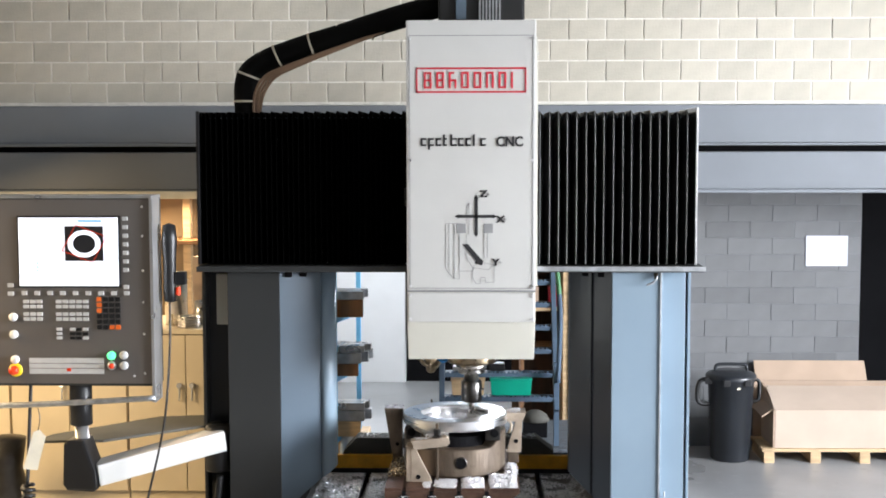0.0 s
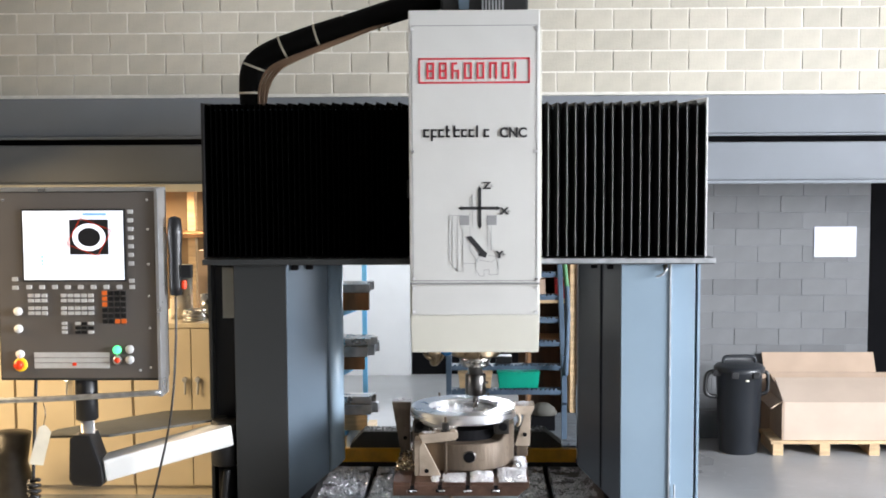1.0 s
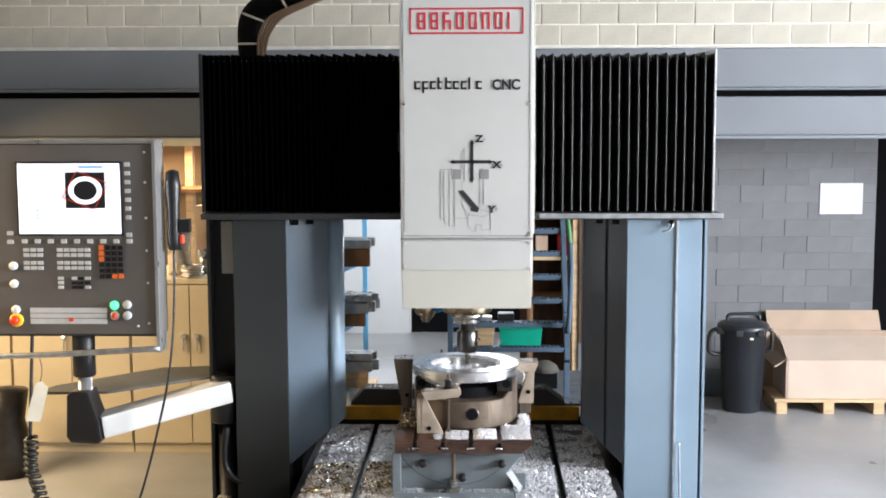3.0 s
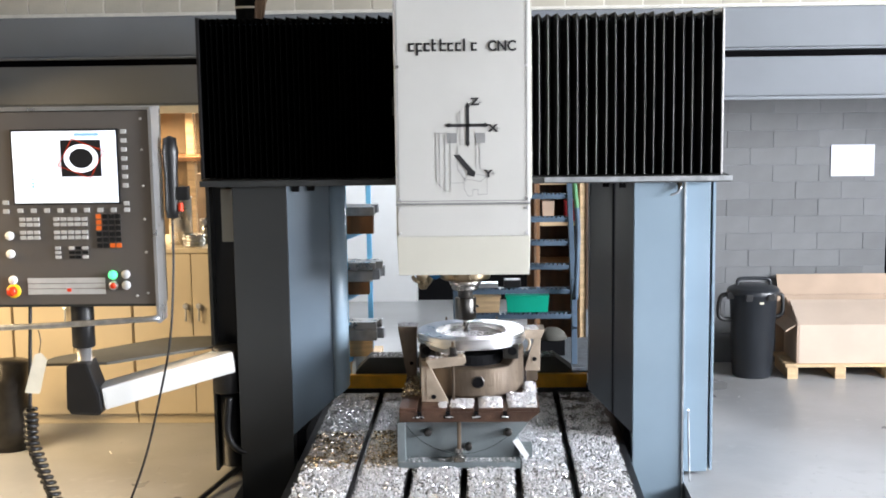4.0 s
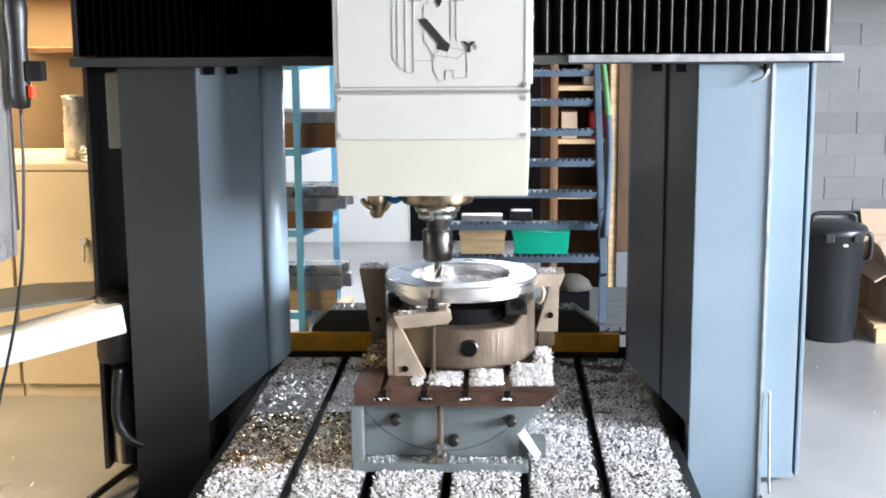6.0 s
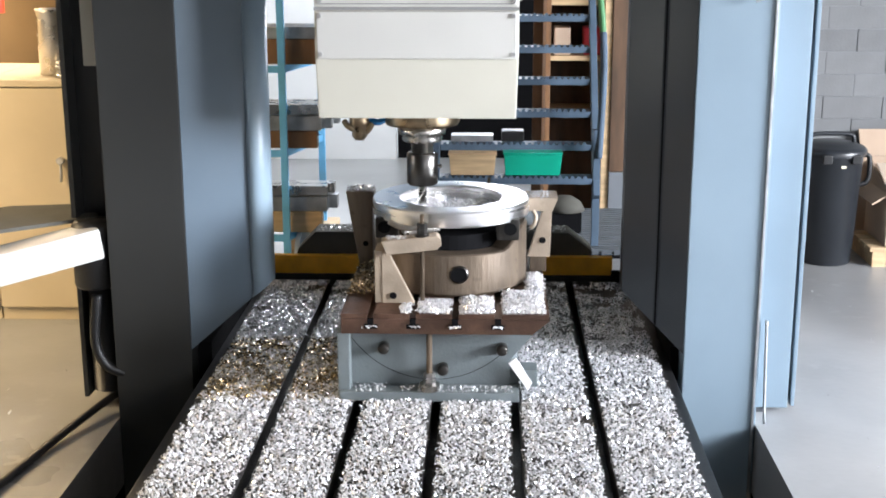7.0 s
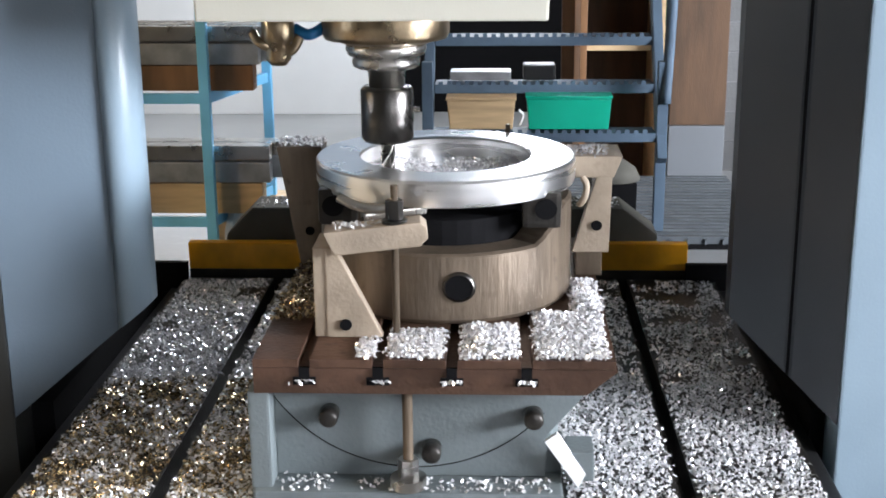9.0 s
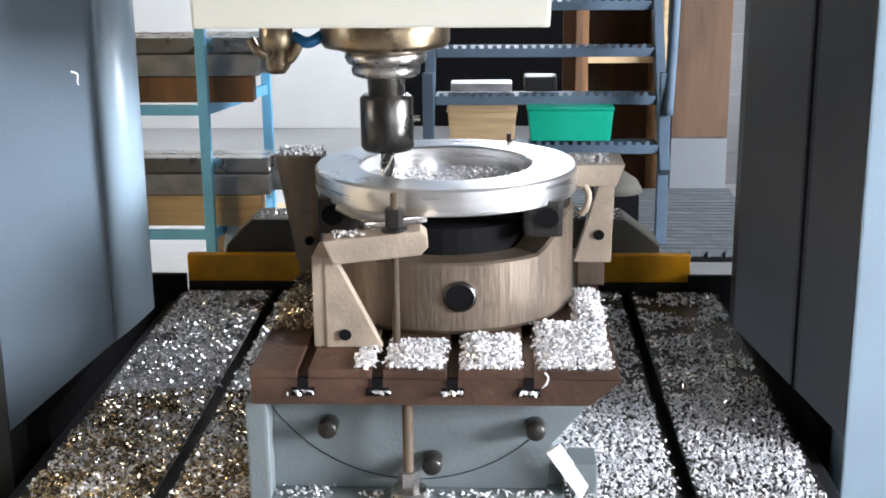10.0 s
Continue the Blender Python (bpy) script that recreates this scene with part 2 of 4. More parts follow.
def tube(pts, r, n=10, bm=None, steps=8):
    """A round tube along a smooth line through the points."""
    P = [Vector(p) for p in pts]
    line = []
    for i in range(len(P) - 1):
        a, b = P[max(i - 1, 0)], P[min(i + 2, len(P) - 1)]
        for k in range(steps):
            u = k / steps
            p0, p1 = P[i], P[i + 1]
            line.append(0.5 * (2 * p0 + (p1 - a) * u + (2 * a - 5 * p0 + 4 * p1 - b) * u * u + (3 * p0 - a - 3 * p1 + b) * u ** 3))
    line.append(P[-1])
    own = bmesh.new()
    rings = []
    side = None
    for i, p in enumerate(line):
        d = (line[min(i + 1, len(line) - 1)] - line[max(i - 1, 0)]).normalized()
        if side is None:
            side = d.orthogonal().normalized()
        side = (side - d * side.dot(d)).normalized()
        up = d.cross(side)
        rings.append([own.verts.new(p + (side * math.cos(2 * math.pi * k / n) + up * math.sin(2 * math.pi * k / n)) * r) for k in range(n)])
    for a, b in zip(rings, rings[1:]):
        for k in range(n):
            own.faces.new((a[k], a[(k + 1) % n], b[(k + 1) % n], b[k]))
    own.faces.new(rings[0])
    own.faces.new(rings[-1])
    bmesh.ops.recalc_face_normals(own, faces=own.faces)
    return join(bm, own)


def beam_box(a, b, w, h, bm=None, bev=0.0):
    """A rectangular bar from a to b, w wide and h high."""
    a, b = Vector(a), Vector(b)
    own = box(-w / 2, w / 2, 0, (b - a).length, -h / 2, h / 2, bev)
    q = (b - a).to_track_quat("Y", "Z").to_matrix().to_4x4()
    bmesh.ops.transform(own, matrix=Matrix.Translation(a) @ q, verts=own.verts)
    return join(bm, own)


def lettering(name, text, x, y, z, size, material, parent, wide=1.0):
    cu = bpy.data.curves.new(name, "FONT")
    cu.body, cu.size, cu.extrude, cu.offset = text, size, 0.0008, 0.0016
    tmp = bpy.data.objects.new("tmp", cu)
    scene.collection.objects.link(tmp)
    me = bpy.data.meshes.new_from_object(tmp.evaluated_get(bpy.context.evaluated_depsgraph_get()))
    bpy.data.objects.remove(tmp)
    me.name = name
    me.transform(Matrix.Translation((x, y, z)) @ Matrix.Rotation(radians(90), 4, "X") @ Matrix.Diagonal((wide, 1, 1, 1)))
    me.materials.clear()
    me.materials.append(material)
    ob = new(name, me)
    ob.parent = parent
    return ob


def setting(name, bm, material, label, category):
    return tagged(part(name, bm, material), label, category, kind="structure")


# ---- the hall ----
PX0, PX1, PY0, PY1 = -0.999, 0.744, -2.4, 0.62
fl = box(-6, PX0, -9, 6, -0.2, 0.0)
fl = box(PX1, 6, -9, 6, -0.2, 0.0, 0, fl)
fl = box(PX0, PX1, -9, PY0, -0.2, 0.0, 0, fl)
fl = box(PX0, PX1, PY1, 6, -0.2, 0.0, 0, fl)
setting("floor_pit", box(PX0 - 0.1, PX1 + 0.1, PY0 - 0.1, PY1 + 0.1, -0.75, -0.6), M_FLOOR, "sunken concrete pit under the machine", "floor")
setting("floor", fl, M_FLOOR, "grey polished concrete workshop floor with dust and chips", "floor")
setting("ceiling", box(-6, 6, -9, 6, 4.4, 4.6), M_CEIL, "pale painted hall ceiling", "ceiling")
setting("wall_west", box(-6.2, -6, -9, 6, 0, 4.4), M_PLASTER, "plain pale plastered hall wall", "wall")


def wall_with_window(name, axis, at, thick, a0, a1, w0, w1, z0, z1, label):
    bm = None
    for lo, hi, b, t in ((a0, w0, 0, 4.4), (w1, a1, 0, 4.4), (w0, w1, 0, z0), (w0, w1, z1, 4.4)):
        if axis == "x":
            bm = box(at, at + thick, lo, hi, b, t, 0, bm)
        else:
            bm = box(lo, hi, at, at + thick, b, t, 0, bm)
    return setting(name, bm, M_PLASTER, label, "wall")


wall_with_window("wall_east", "x", 6, 0.2, -9, 6, -4, 1.2, 0.8, 3.6, "plain pale hall wall with a wide window opening")
wall_with_window("wall_south", "y", -9.2, 0.2, -6, 6, 0.6, 5.4, 1.2, 3.8, "plain pale hall wall with a wide window opening")
wall_with_window("wall_north", "y", 6, 0.2, -6, 6, -1.4, 2.0, 0.9, 3.6, "plain pale hall wall with a window opening")

# the block wall above the beam, and the beam that carries it
upper = setting("wall_upper", box(-4, 4, 1.1535, 1.40, 1.888, 4.4), M_MORTAR, "pale grey concrete block wall above a steel beam", "wall")
BEAM_TOP = 1.885
beam = thing("steel_beam", "grey painted steel beam carrying the block wall", "beam", (0, 1.25, 1.68))
tagged(beam, kind="structure")


def below(parent, *built):
    for ob in built:
        ob.parent = parent
        ob.matrix_parent_inverse = Matrix.Translation(-Vector(parent.location))
    return built[0]


# The shadow under the upper flange is put in as a near-black strip.
below(beam, part("upper_web", box(-4, 4, 1.10, 1.38, 1.698, BEAM_TOP, 0.006), M_BEAM),
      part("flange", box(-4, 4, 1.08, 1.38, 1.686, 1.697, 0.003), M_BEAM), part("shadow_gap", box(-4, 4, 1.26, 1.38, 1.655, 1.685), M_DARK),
      part("lower_web", box(-4, 4, 1.14, 1.38, 1.47, 1.654, 0.004), M_BEAM),
      part("flange", box(-4, 4, 1.11, 1.38, 1.452, 1.469, 0.003), M_BEAM))
setting("trim", box(-4, -1.0, 1.075, 1.11, 1.425, 1.462, 0.004), M_CREAMTRIM, "cream painted trim strip under the beam", "trim")
setting("ceiling_alcove", box(-4, 4, 1.402, 2.1, 1.50, 1.60), M_CEIL, "low painted ceiling behind the beam", "ceiling")

# the recess behind: grey block wall, dark doorway, warm wall
WALL_Y = 1.9
lower = setting("wall_recess", box(0.62, 2.13, WALL_Y + 0.003, WALL_Y + 0.2, 0, 1.50), M_MORTARG, "grey painted block wall in the recess", "wall")
setting("baseboard", box(0.62, 2.13, WALL_Y - 0.012, WALL_Y + 0.002, 0, 0.16, 0.003), M_BLOCKG, "smooth grey cement skirting along the block wall", "baseboard")
# Doorways and reveal are black sheets: their darkness is put into the colour.
setting("door_dark", box(2.13, 3.6, WALL_Y + 0.5, WALL_Y + 0.55, 0, 1.5), M_DARK, "doorway beside the block wall, its darkness put in as a black sheet", "doorway")
setting("wall_jamb", box(2.13, 2.16, WALL_Y + 0.2, WALL_Y + 0.5, 0, 1.5), M_DARK, "reveal of the doorway, its shade put in as black", "wall")
setting("wall_warm", box(-4, -1.25, 1.62, 1.7, 0, 1.5), M_WARMW, "warm brown wooden back wall lit by a lamp", "wall")
setting("door_white", box(-1.9, -0.515, 3.8, 3.85, 0.0, 1.3, 0.004), M_WHITEP, "large flat white door panel", "door")
setting("door_black", box(-0.51, 0.75, 3.86, 3.9, 0.0, 1.3), M_DARK, "opening beside the white door, its darkness put in as a black sheet", "doorway")

# ---- the milling machine ----
mill = thing("milling_machine", "blue-grey bridge milling machine with black bellows and cream head", "milling machine", (-0.12, 0.1, 0.0))
COL_TOP = 1.183


def sloped(bm, x_near, x_far, z_near, z_far):
    """Raises the foot of a panel so that it climbs from its near to its far edge."""
    for v in bm.verts:
        if v.co.z < 0.15:
            u = min(1, max(0, (v.co.x - x_near) / (x_far - x_near)))
            v.co.z = z_near + (z_far - z_near) * u
    return bm


def column(side):
    """A portal column: flat front, splayed inner panel, added dark filler down to the table."""
    if side < 0:
        body = part("column", box(-0.998, -0.788, -0.17, 0.6, -0.6, COL_TOP, 0.004), M_MACHD, label="blue-grey column, its shade put into a darker colour")
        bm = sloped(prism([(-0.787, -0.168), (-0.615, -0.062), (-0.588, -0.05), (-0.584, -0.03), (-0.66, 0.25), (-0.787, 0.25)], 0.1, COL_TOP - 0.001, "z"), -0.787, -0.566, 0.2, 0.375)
        # The lip takes the paler copy: its highlight is put into the colour.
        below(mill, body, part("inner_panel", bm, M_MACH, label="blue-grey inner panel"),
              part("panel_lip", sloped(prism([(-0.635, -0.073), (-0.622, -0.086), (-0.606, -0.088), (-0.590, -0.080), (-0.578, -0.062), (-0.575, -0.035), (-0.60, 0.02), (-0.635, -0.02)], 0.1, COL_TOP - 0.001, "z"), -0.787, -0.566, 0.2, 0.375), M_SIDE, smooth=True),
              part("side_guard", box(-0.786, -0.748, -0.1, 0.6, -0.59, 0.2), M_DARK, label="black filler added for the dark gap beside the table"))
        for x, y in ((-0.755, -0.16), (-0.70, -0.128)):
            below(mill, part("slot", box(x - 0.012, x + 0.014, y - 0.006, y + 0.02, COL_TOP - 0.022, COL_TOP - 0.002), M_DARK))
    else:
        body = part("column", box(0.541, 0.743, -0.17, 0.6, -0.6, COL_TOP, 0.004), M_SIDE, label="blue-grey column, its light put into a paler colour")
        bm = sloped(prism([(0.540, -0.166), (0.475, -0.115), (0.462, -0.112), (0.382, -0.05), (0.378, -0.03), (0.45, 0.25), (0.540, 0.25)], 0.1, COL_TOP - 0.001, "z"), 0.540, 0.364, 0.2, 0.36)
        below(mill, body, part("inner_panel", bm, M_INNER, label="blue-grey inner panel, its shade put into the colour"),
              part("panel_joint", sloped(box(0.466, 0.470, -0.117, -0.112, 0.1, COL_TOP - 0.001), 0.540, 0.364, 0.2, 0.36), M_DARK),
              part("side_guard", box(0.515, 0.539, -0.1, 0.6, -0.59, 0.2), M_DARK, label="black filler added for the dark gap beside the table"))
        for x, y in ((0.50, -0.138), (0.44, -0.10)):
            below(mill, part("slot", box(x - 0.012, x + 0.012, y - 0.008, y + 0.02, COL_TOP - 0.022, COL_TOP - 0.002), M_DARK))


column(-1)
column(1)
below(mill,
      # Pale strip puts the highlight along the column's edge into colour.
      part("edge_strip", box(0.730, 0.737, -0.176, -0.169, -0.59, COL_TOP, 0.001), M_GALV),
      part("side_panel", box(0.747, 0.845, -0.09, 0.55, 0.02, COL_TOP, 0.004), M_SIDE, label="blue-grey side panel in the paler lit colour"),
      part("panel_gap", box(0.845, 0.857, -0.03, 0.5, 0.02, COL_TOP), M_DARK),
      part("edge_panel", box(0.857, 0.868, -0.075, 0.5, 0.02, COL_TOP, 0.003), M_SIDE),
      part("cable_duct", box(-1.105, -1.003, -0.02, 0.5, 0.03, COL_TOP, 0.003), M_BLACKP, label="black cable duct"),
      part("duct_edge", box(-1.118, -1.104, -0.09, 0.5, 0.03, COL_TOP, 0.003), M_MACHD),
      part("junction_box", box(-1.065, -1.005, -0.06, 0.0, 0.955, 1.165, 0.004), M_CREAM2, label="cream electrical box"),
      part("arm_pivot", lathe([(0, 0.36), (0.055, 0.36), (0.06, 0.37), (0.06, 0.53), (0.05, 0.545), (0, 0.545)], (-1.055, -0.10, 0), 32), M_BLACKP, smooth=True),
      part("pivot_foot", cyl(0.045, 0.05, 0.36, (-1.05, -0.06, 0), 24), M_BLACKP, smooth=True),
      part("duct_hose", tube([(-1.04, -0.16, 0.35), (-1.05, -0.17, 0.22), (-1.02, -0.17, 0.15), (-0.96, -0.15, 0.12)], 0.014), M_BLACKP, smooth=True),
      part("ledge", box(-1.115, 0.90, -0.20, 0.4, COL_TOP + 0.002, 1.208, 0.003), M_MACHD, label="grey steel ledge under the bellows"),
      part("ledge_lip", box(0.2, 0.905, -0.206, -0.201, 1.19, 1.209, 0.001), M_GALV),
      part("crossbeam", box(-1.09, 0.87, -0.02, 0.45, 1.21, 1.79, 0.005), M_BLACKP, label="black crossbeam body"),
      part("top_cover", box(-1.09, 0.87, -0.1, 0.45, 1.795, 1.80, 0.002), M_MACH),
      part("oil_pipe", tube([(0.70, -0.15, 1.178), (0.715, -0.19, 1.168), (0.70, -0.195, 1.145), (0.675, -0.195, 1.135)], 0.0045), M_GALV, smooth=True),
      part("oil_fitting", cyl(0.008, 1.158, 1.182, (0.712, -0.185, 0), 12), M_BRASS, smooth=True),
      part("drop_cable", tube([(0.755, -0.178, 0.30), (0.758, -0.182, 0.15), (0.762, -0.188, 0.012)], 0.004), M_GALV, smooth=True))


def bellows(x0, x1, pitch, label, sag, m):
    """A folded cover: zigzag pleats with scalloped tops."""
    bm = bmesh.new()
    n = max(4, round((x1 - x0) / pitch))
    rows = []
    zs = [1.212, 1.23, 1.5, 1.78, 1.805, 1.822]
    for i in range(n * 4 + 1):
        u = i / 4
        ph = u - math.floor(u)
        d = abs(ph * 2 - 1)
        x = x0 + (x1 - x0) * i / (n * 4) + 0.0015 * math.sin(math.floor(u + 0.5) * 1.7)
        y = -0.145 + 0.055 * (1 - d)
        top = -0.014 * (1 - d) + sag * math.sin(u * 3.1) * 0.004
        rows.append([bm.verts.new((x, y + (0.012 if k == 5 else 0), z + (top if k >= 4 else 0))) for k, z in enumerate(zs)] +
                    [bm.verts.new((x, 0.3, 1.822 + top))])
    for a, b in zip(rows, rows[1:]):
        for k in range(len(a) - 1):
            bm.faces.new((a[k], b[k], b[k + 1], a[k + 1]))
    bmesh.ops.recalc_face_normals(bm, faces=bm.faces)
    ob = part("bellows", bm, m, label=label)
    return ob


below(mill, bellows(-1.105, -0.16, 0.022, "black folded bellows, tightly packed, with shade put into their colour", 1, M_BLACKB), bellows(0.0, 0.868, 0.0362, "black folded bellows, stretched open", 1, M_BLACK),
      part("bellows_end", box(-1.118, -1.106, -0.155, 0.3, 1.21, 1.825, 0.003), M_BLACKP), part("bellows_end", box(0.869, 0.878, -0.15, 0.3, 1.21, 1.835, 0.003), M_SILVER))
# Thin paler tubes stand for the highlights on the pleat edges.
for i in range(1, 24):
    x = i * 0.868 / 24 + 0.0015 * math.sin(i * 1.7)
    below(mill, part("bellows_rib", tube([(x, -0.147, 1.214), (x + 0.001, -0.148, 1.5), (x, -0.147, 1.80)], 0.0026, 6, None, 3), M_RIB))

# ---- the head, which slides along the crossbeam ----
HB, HT, HY = 0.853, 2.165, -0.30
head = below(mill, part("head", box(-0.25, 0.25, HY, -0.16, 1.125, HT, 0.006), M_CREAM, label="cream painted milling head cover"))


def on_head(ob, label=""):
    ob.parent = head
    return tagged(ob, label) if label else ob


on_head(part("lower_cover", prism([(-0.25, 1.118), (-0.25, 1.005), (-0.245, 0.853), (0.245, 0.853), (0.25, 1.005), (0.25, 1.118)], HY + 0.004, -0.16, "y", 0.004), M_CREAM2), "warm cream lower cover")
on_head(part("cover_step", box(-0.245, 0.245, HY - 0.001, -0.2, 1.00, 1.115, 0.003), M_CREAM))
on_head(part("seam", box(-0.25, 0.25, HY - 0.002, HY + 0.01, 1.118, 1.125), M_LINE))
for z in (2.105, 1.132):
    on_head(part("groove", box(-0.238, 0.238, HY - 0.0012, HY, z, z + 0.003), M_LINE))
for x in (-0.238, 0.236):
    on_head(part("groove", box(x, x + 0.002, HY - 0.0012, HY, 1.132, 2.105), M_LINE))
for x in (-0.236, 0.236):
    for z in (2.095, 1.63, 1.14, 1.105, 1.012):
        on_head(part("screw", cyl(0.006, -0.003, 0.003, (x, HY - 0.001, z), 10, "y"), M_SILVER))
on_head(part("side_strip", box(0.2505, 0.257, -0.285, -0.18, 1.14, 2.1, 0.002), M_CREAM2))
for k in range(9):
    on_head(part("side_screw", cyl(0.005, 0.257, 0.260, (0, -0.26, 1.2 + k * 0.105), 8, "x"), M_GALV))
on_head(part("side_bracket", box(-0.262, -0.25, -0.26, -0.2, 1.45, 1.52, 0.002), M_BLACKP))
on_head(part("top_motor", box(-0.13, 0.21, -0.16, 0.12, 2.09, 2.5, 0.01), M_BLACK), "black motor housing")
for i in range(7):
    on_head(part("cooling_fin", box(0.03 + i * 0.013, 0.037 + i * 0.013, -0.175, -0.161, 2.17, 2.45), M_GALV))
on_head(part("motor_plate", box(-0.06, -0.02, -0.172, -0.161, 2.18, 2.3), M_MACH))
# name panel: red frame and plain red blocks
FY = HY - 0.0022
for a in ((-0.212, 0.212, 1.978, 1.985), (-0.212, 0.212, 1.888, 1.895), (-0.212, -0.206, 1.888, 1.985), (0.206, 0.212, 1.888, 1.985)):
    on_head(part("sign_frame", box(a[0], a[1], FY, HY, a[2], a[3]), M_RED))
for i in range(8):
    x = -0.182 + i * 0.0478
    bm = box(x, x + 0.008, FY, HY, 1.905, 1.968)
    if i != 7:
        bm = box(x + 0.0222, x + 0.030, FY, HY, 1.905, 1.968 if i != 2 else 1.94, 0, bm)
        bm = box(x + 0.008, x + 0.0222, FY, HY, 1.960, 1.968, 0, bm)
        if i % 3 != 2:
            bm = box(x + 0.008, x + 0.0222, FY, HY, 1.905, 1.913, 0, bm)
        if i < 3:
            bm = box(x + 0.008, x + 0.0222, FY, HY, 1.932, 1.94, 0, bm)
    on_head(part("sign_mark", bm, M_RED), "plain red block mark")
# model word as plain bars, then the readable letters
for i, (w, up) in enumerate(((0.022, 0), (0.022, -1), (0.022, 0), (0.016, 1), (0.024, 1), (0.022, 0), (0.022, 0), (0.008, 1), (0.022, 0))):
    x = -0.195 + i * 0.0288
    bm = box(x, x + w, FY, HY, 1.684, 1.6915)
    bm = box(x, x + w, FY, HY, 1.708, 1.715, 0, bm)
    bm = box(x, x + 0.008, FY, HY, 1.684 - (0.014 if up < 0 else 0), 1.715 + (0.014 if up > 0 else 0), 0, bm)
    on_head(part("word_bar", bm, M_INK))
on_head(lettering("letters", "CNC", 0.096, FY, 1.684, 0.052, M_INK, head, 0.92))
# axis cross
cross = box(-0.052, 0.088, FY, HY, 1.407, 1.419)
cross = box(0.014, 0.026, FY, HY, 1.345, 1.485, 0, cross)
for px_, pz, dx, dz in ((-0.052, 1.413, -1, 0), (0.088, 1.413, 1, 0), (0.02, 1.345, 0, -1), (0.02, 1.485, 0, 1)):
    cross = prism([(px_ + dx * 0.012, pz + dz * 0.012), (px_ - dz * 0.009 - dx * 0.004, pz + dx * 0.009 - dz * 0.004), (px_ + dz * 0.009 - dx * 0.004, pz - dx * 0.009 - dz * 0.004)], FY, HY, "y", 0, cross)
on_head(part("axis_cross", cross, M_INK))
on_head(part("axis_arrow", prism([(-0.034, 1.304), (-0.012, 1.306), (0.036, 1.25), (0.048, 1.240), (0.042, 1.222), (0.014, 1.230), (0.018, 1.242)], FY, HY, "y"), M_INK))
on_head(lettering("letter", "Z", 0.033, FY, 1.488, 0.036, M_INK, head, 1.2))
on_head(lettering("letter", "X", 0.098, FY, 1.39, 0.036, M_INK, head, 1.2))
on_head(lettering("letter", "Y", 0.082, FY, 1.222, 0.036, M_INK, head, 1.2))
for x, z in ((0.066, 1.497), (0.131, 1.40), (0.113, 1.234)):
    on_head(part("plus_mark", box(x - 0.001, x + 0.001, FY, HY, z - 0.007, z + 0.007, 0, box(x - 0.007, x + 0.007, FY, HY, z - 0.001, z + 0.001)), M_LINE))


def outline(pts, w=0.0016):
    bm = None
    for (a, b), (c, d) in zip(pts, pts[1:]):
        bm = beam_box((a, HY - 0.0006, b), (c, HY - 0.0006, d), 0.0012, w, bm)
    return bm


for pts in ([(-0.098, 1.385), (-0.098, 1.205), (-0.065, 1.17), (-0.045, 1.17), (-0.045, 1.385), (-0.098, 1.385)],
            [(-0.065, 1.385), (-0.065, 1.17)], [(-0.085, 1.385), (-0.085, 1.19)],
            [(-0.018, 1.385), (-0.018, 1.45), (-0.008, 1.465), (-0.008, 1.34)],
            [(0.05, 1.385), (0.05, 1.25)], [(0.064, 1.385), (0.064, 1.25)], [(-0.018, 1.34), (-0.018, 1.25), (0.012, 1.205)],
            [(0.005, 1.215), (0.03, 1.235), (0.09, 1.225), (0.065, 1.205), (0.005, 1.215), (0.005, 1.175), (0.02, 1.15), (0.036, 1.152), (0.036, 1.175), (0.056, 1.175), (0.056, 1.155), (0.09, 1.158), (0.09, 1.225)],
            [(-0.045, 1.2), (0.005, 1.2)]):
    on_head(part("pictogram_line", outline(pts), M_LINE))
for x in (-0.057, 0.048):
    on_head(part("pictogram_block", box(x, x + 0.036, HY - 0.0014, HY, 1.348, 1.385), M_LINE))
# spindle, holder, cutter
SY = -0.06
on_head(part("spindle_flange", lathe([(0, 0.853), (0.096, 0.853), (0.1, 0.846), (0.1, 0.812), (0.096, 0.804), (0.078, 0.802), (0.070, 0.797), (0, 0.797)], (0, SY, 0), 40), M_BRASS, smooth=True), "bronze-toned spindle flange")
on_head(part("spindle_nose", lathe([(0, 0.797), (0.062, 0.797), (0.064, 0.788), (0.060, 0.778), (0.052, 0.776), (0.054, 0.768), (0.052, 0.760), (0.046, 0.757), (0.030, 0.754), (0.028, 0.726), (0, 0.726)], (0, SY, 0), 40), M_STEEL, smooth=True))
holder = on_head(part("tool_holder", lathe([(0, 0.728), (0.037, 0.728), (0.042, 0.723), (0.042, 0.646), (0.037, 0.640), (0, 0.640)], (0, SY, 0), 40), M_DSTEEL, smooth=True), "dark polished steel tool holder")
bm = cyl(0.011, 0.586, 0.643, (0, SY, 0), 20)
for k in range(4):
    a = k * math.pi / 2
    bm = tube([(0.0105 * math.cos(a + q * 0.9), SY + 0.0105 * math.sin(a + q * 0.9), 0.587 + q * 0.016) for q in range(4)], 0.0018, 6, bm, 4)
on_head(part("end_mill", bm, M_STEEL, smooth=True))
on_head(part("set_screw", cyl(0.005, 0.0, 0.012, (0.040, SY, 0.690), 10, "x"), M_STEEL, smooth=True))
on_head(part("coolant_nozzle", lathe([(0, 0.765), (0.012, 0.765), (0.02, 0.775), (0.02, 0.80), (0.026, 0.804), (0.026, 0.853), (0, 0.853)], (-0.165, SY - 0.03, 0), 16), M_BRASS, smooth=True), "brass coolant nozzle")
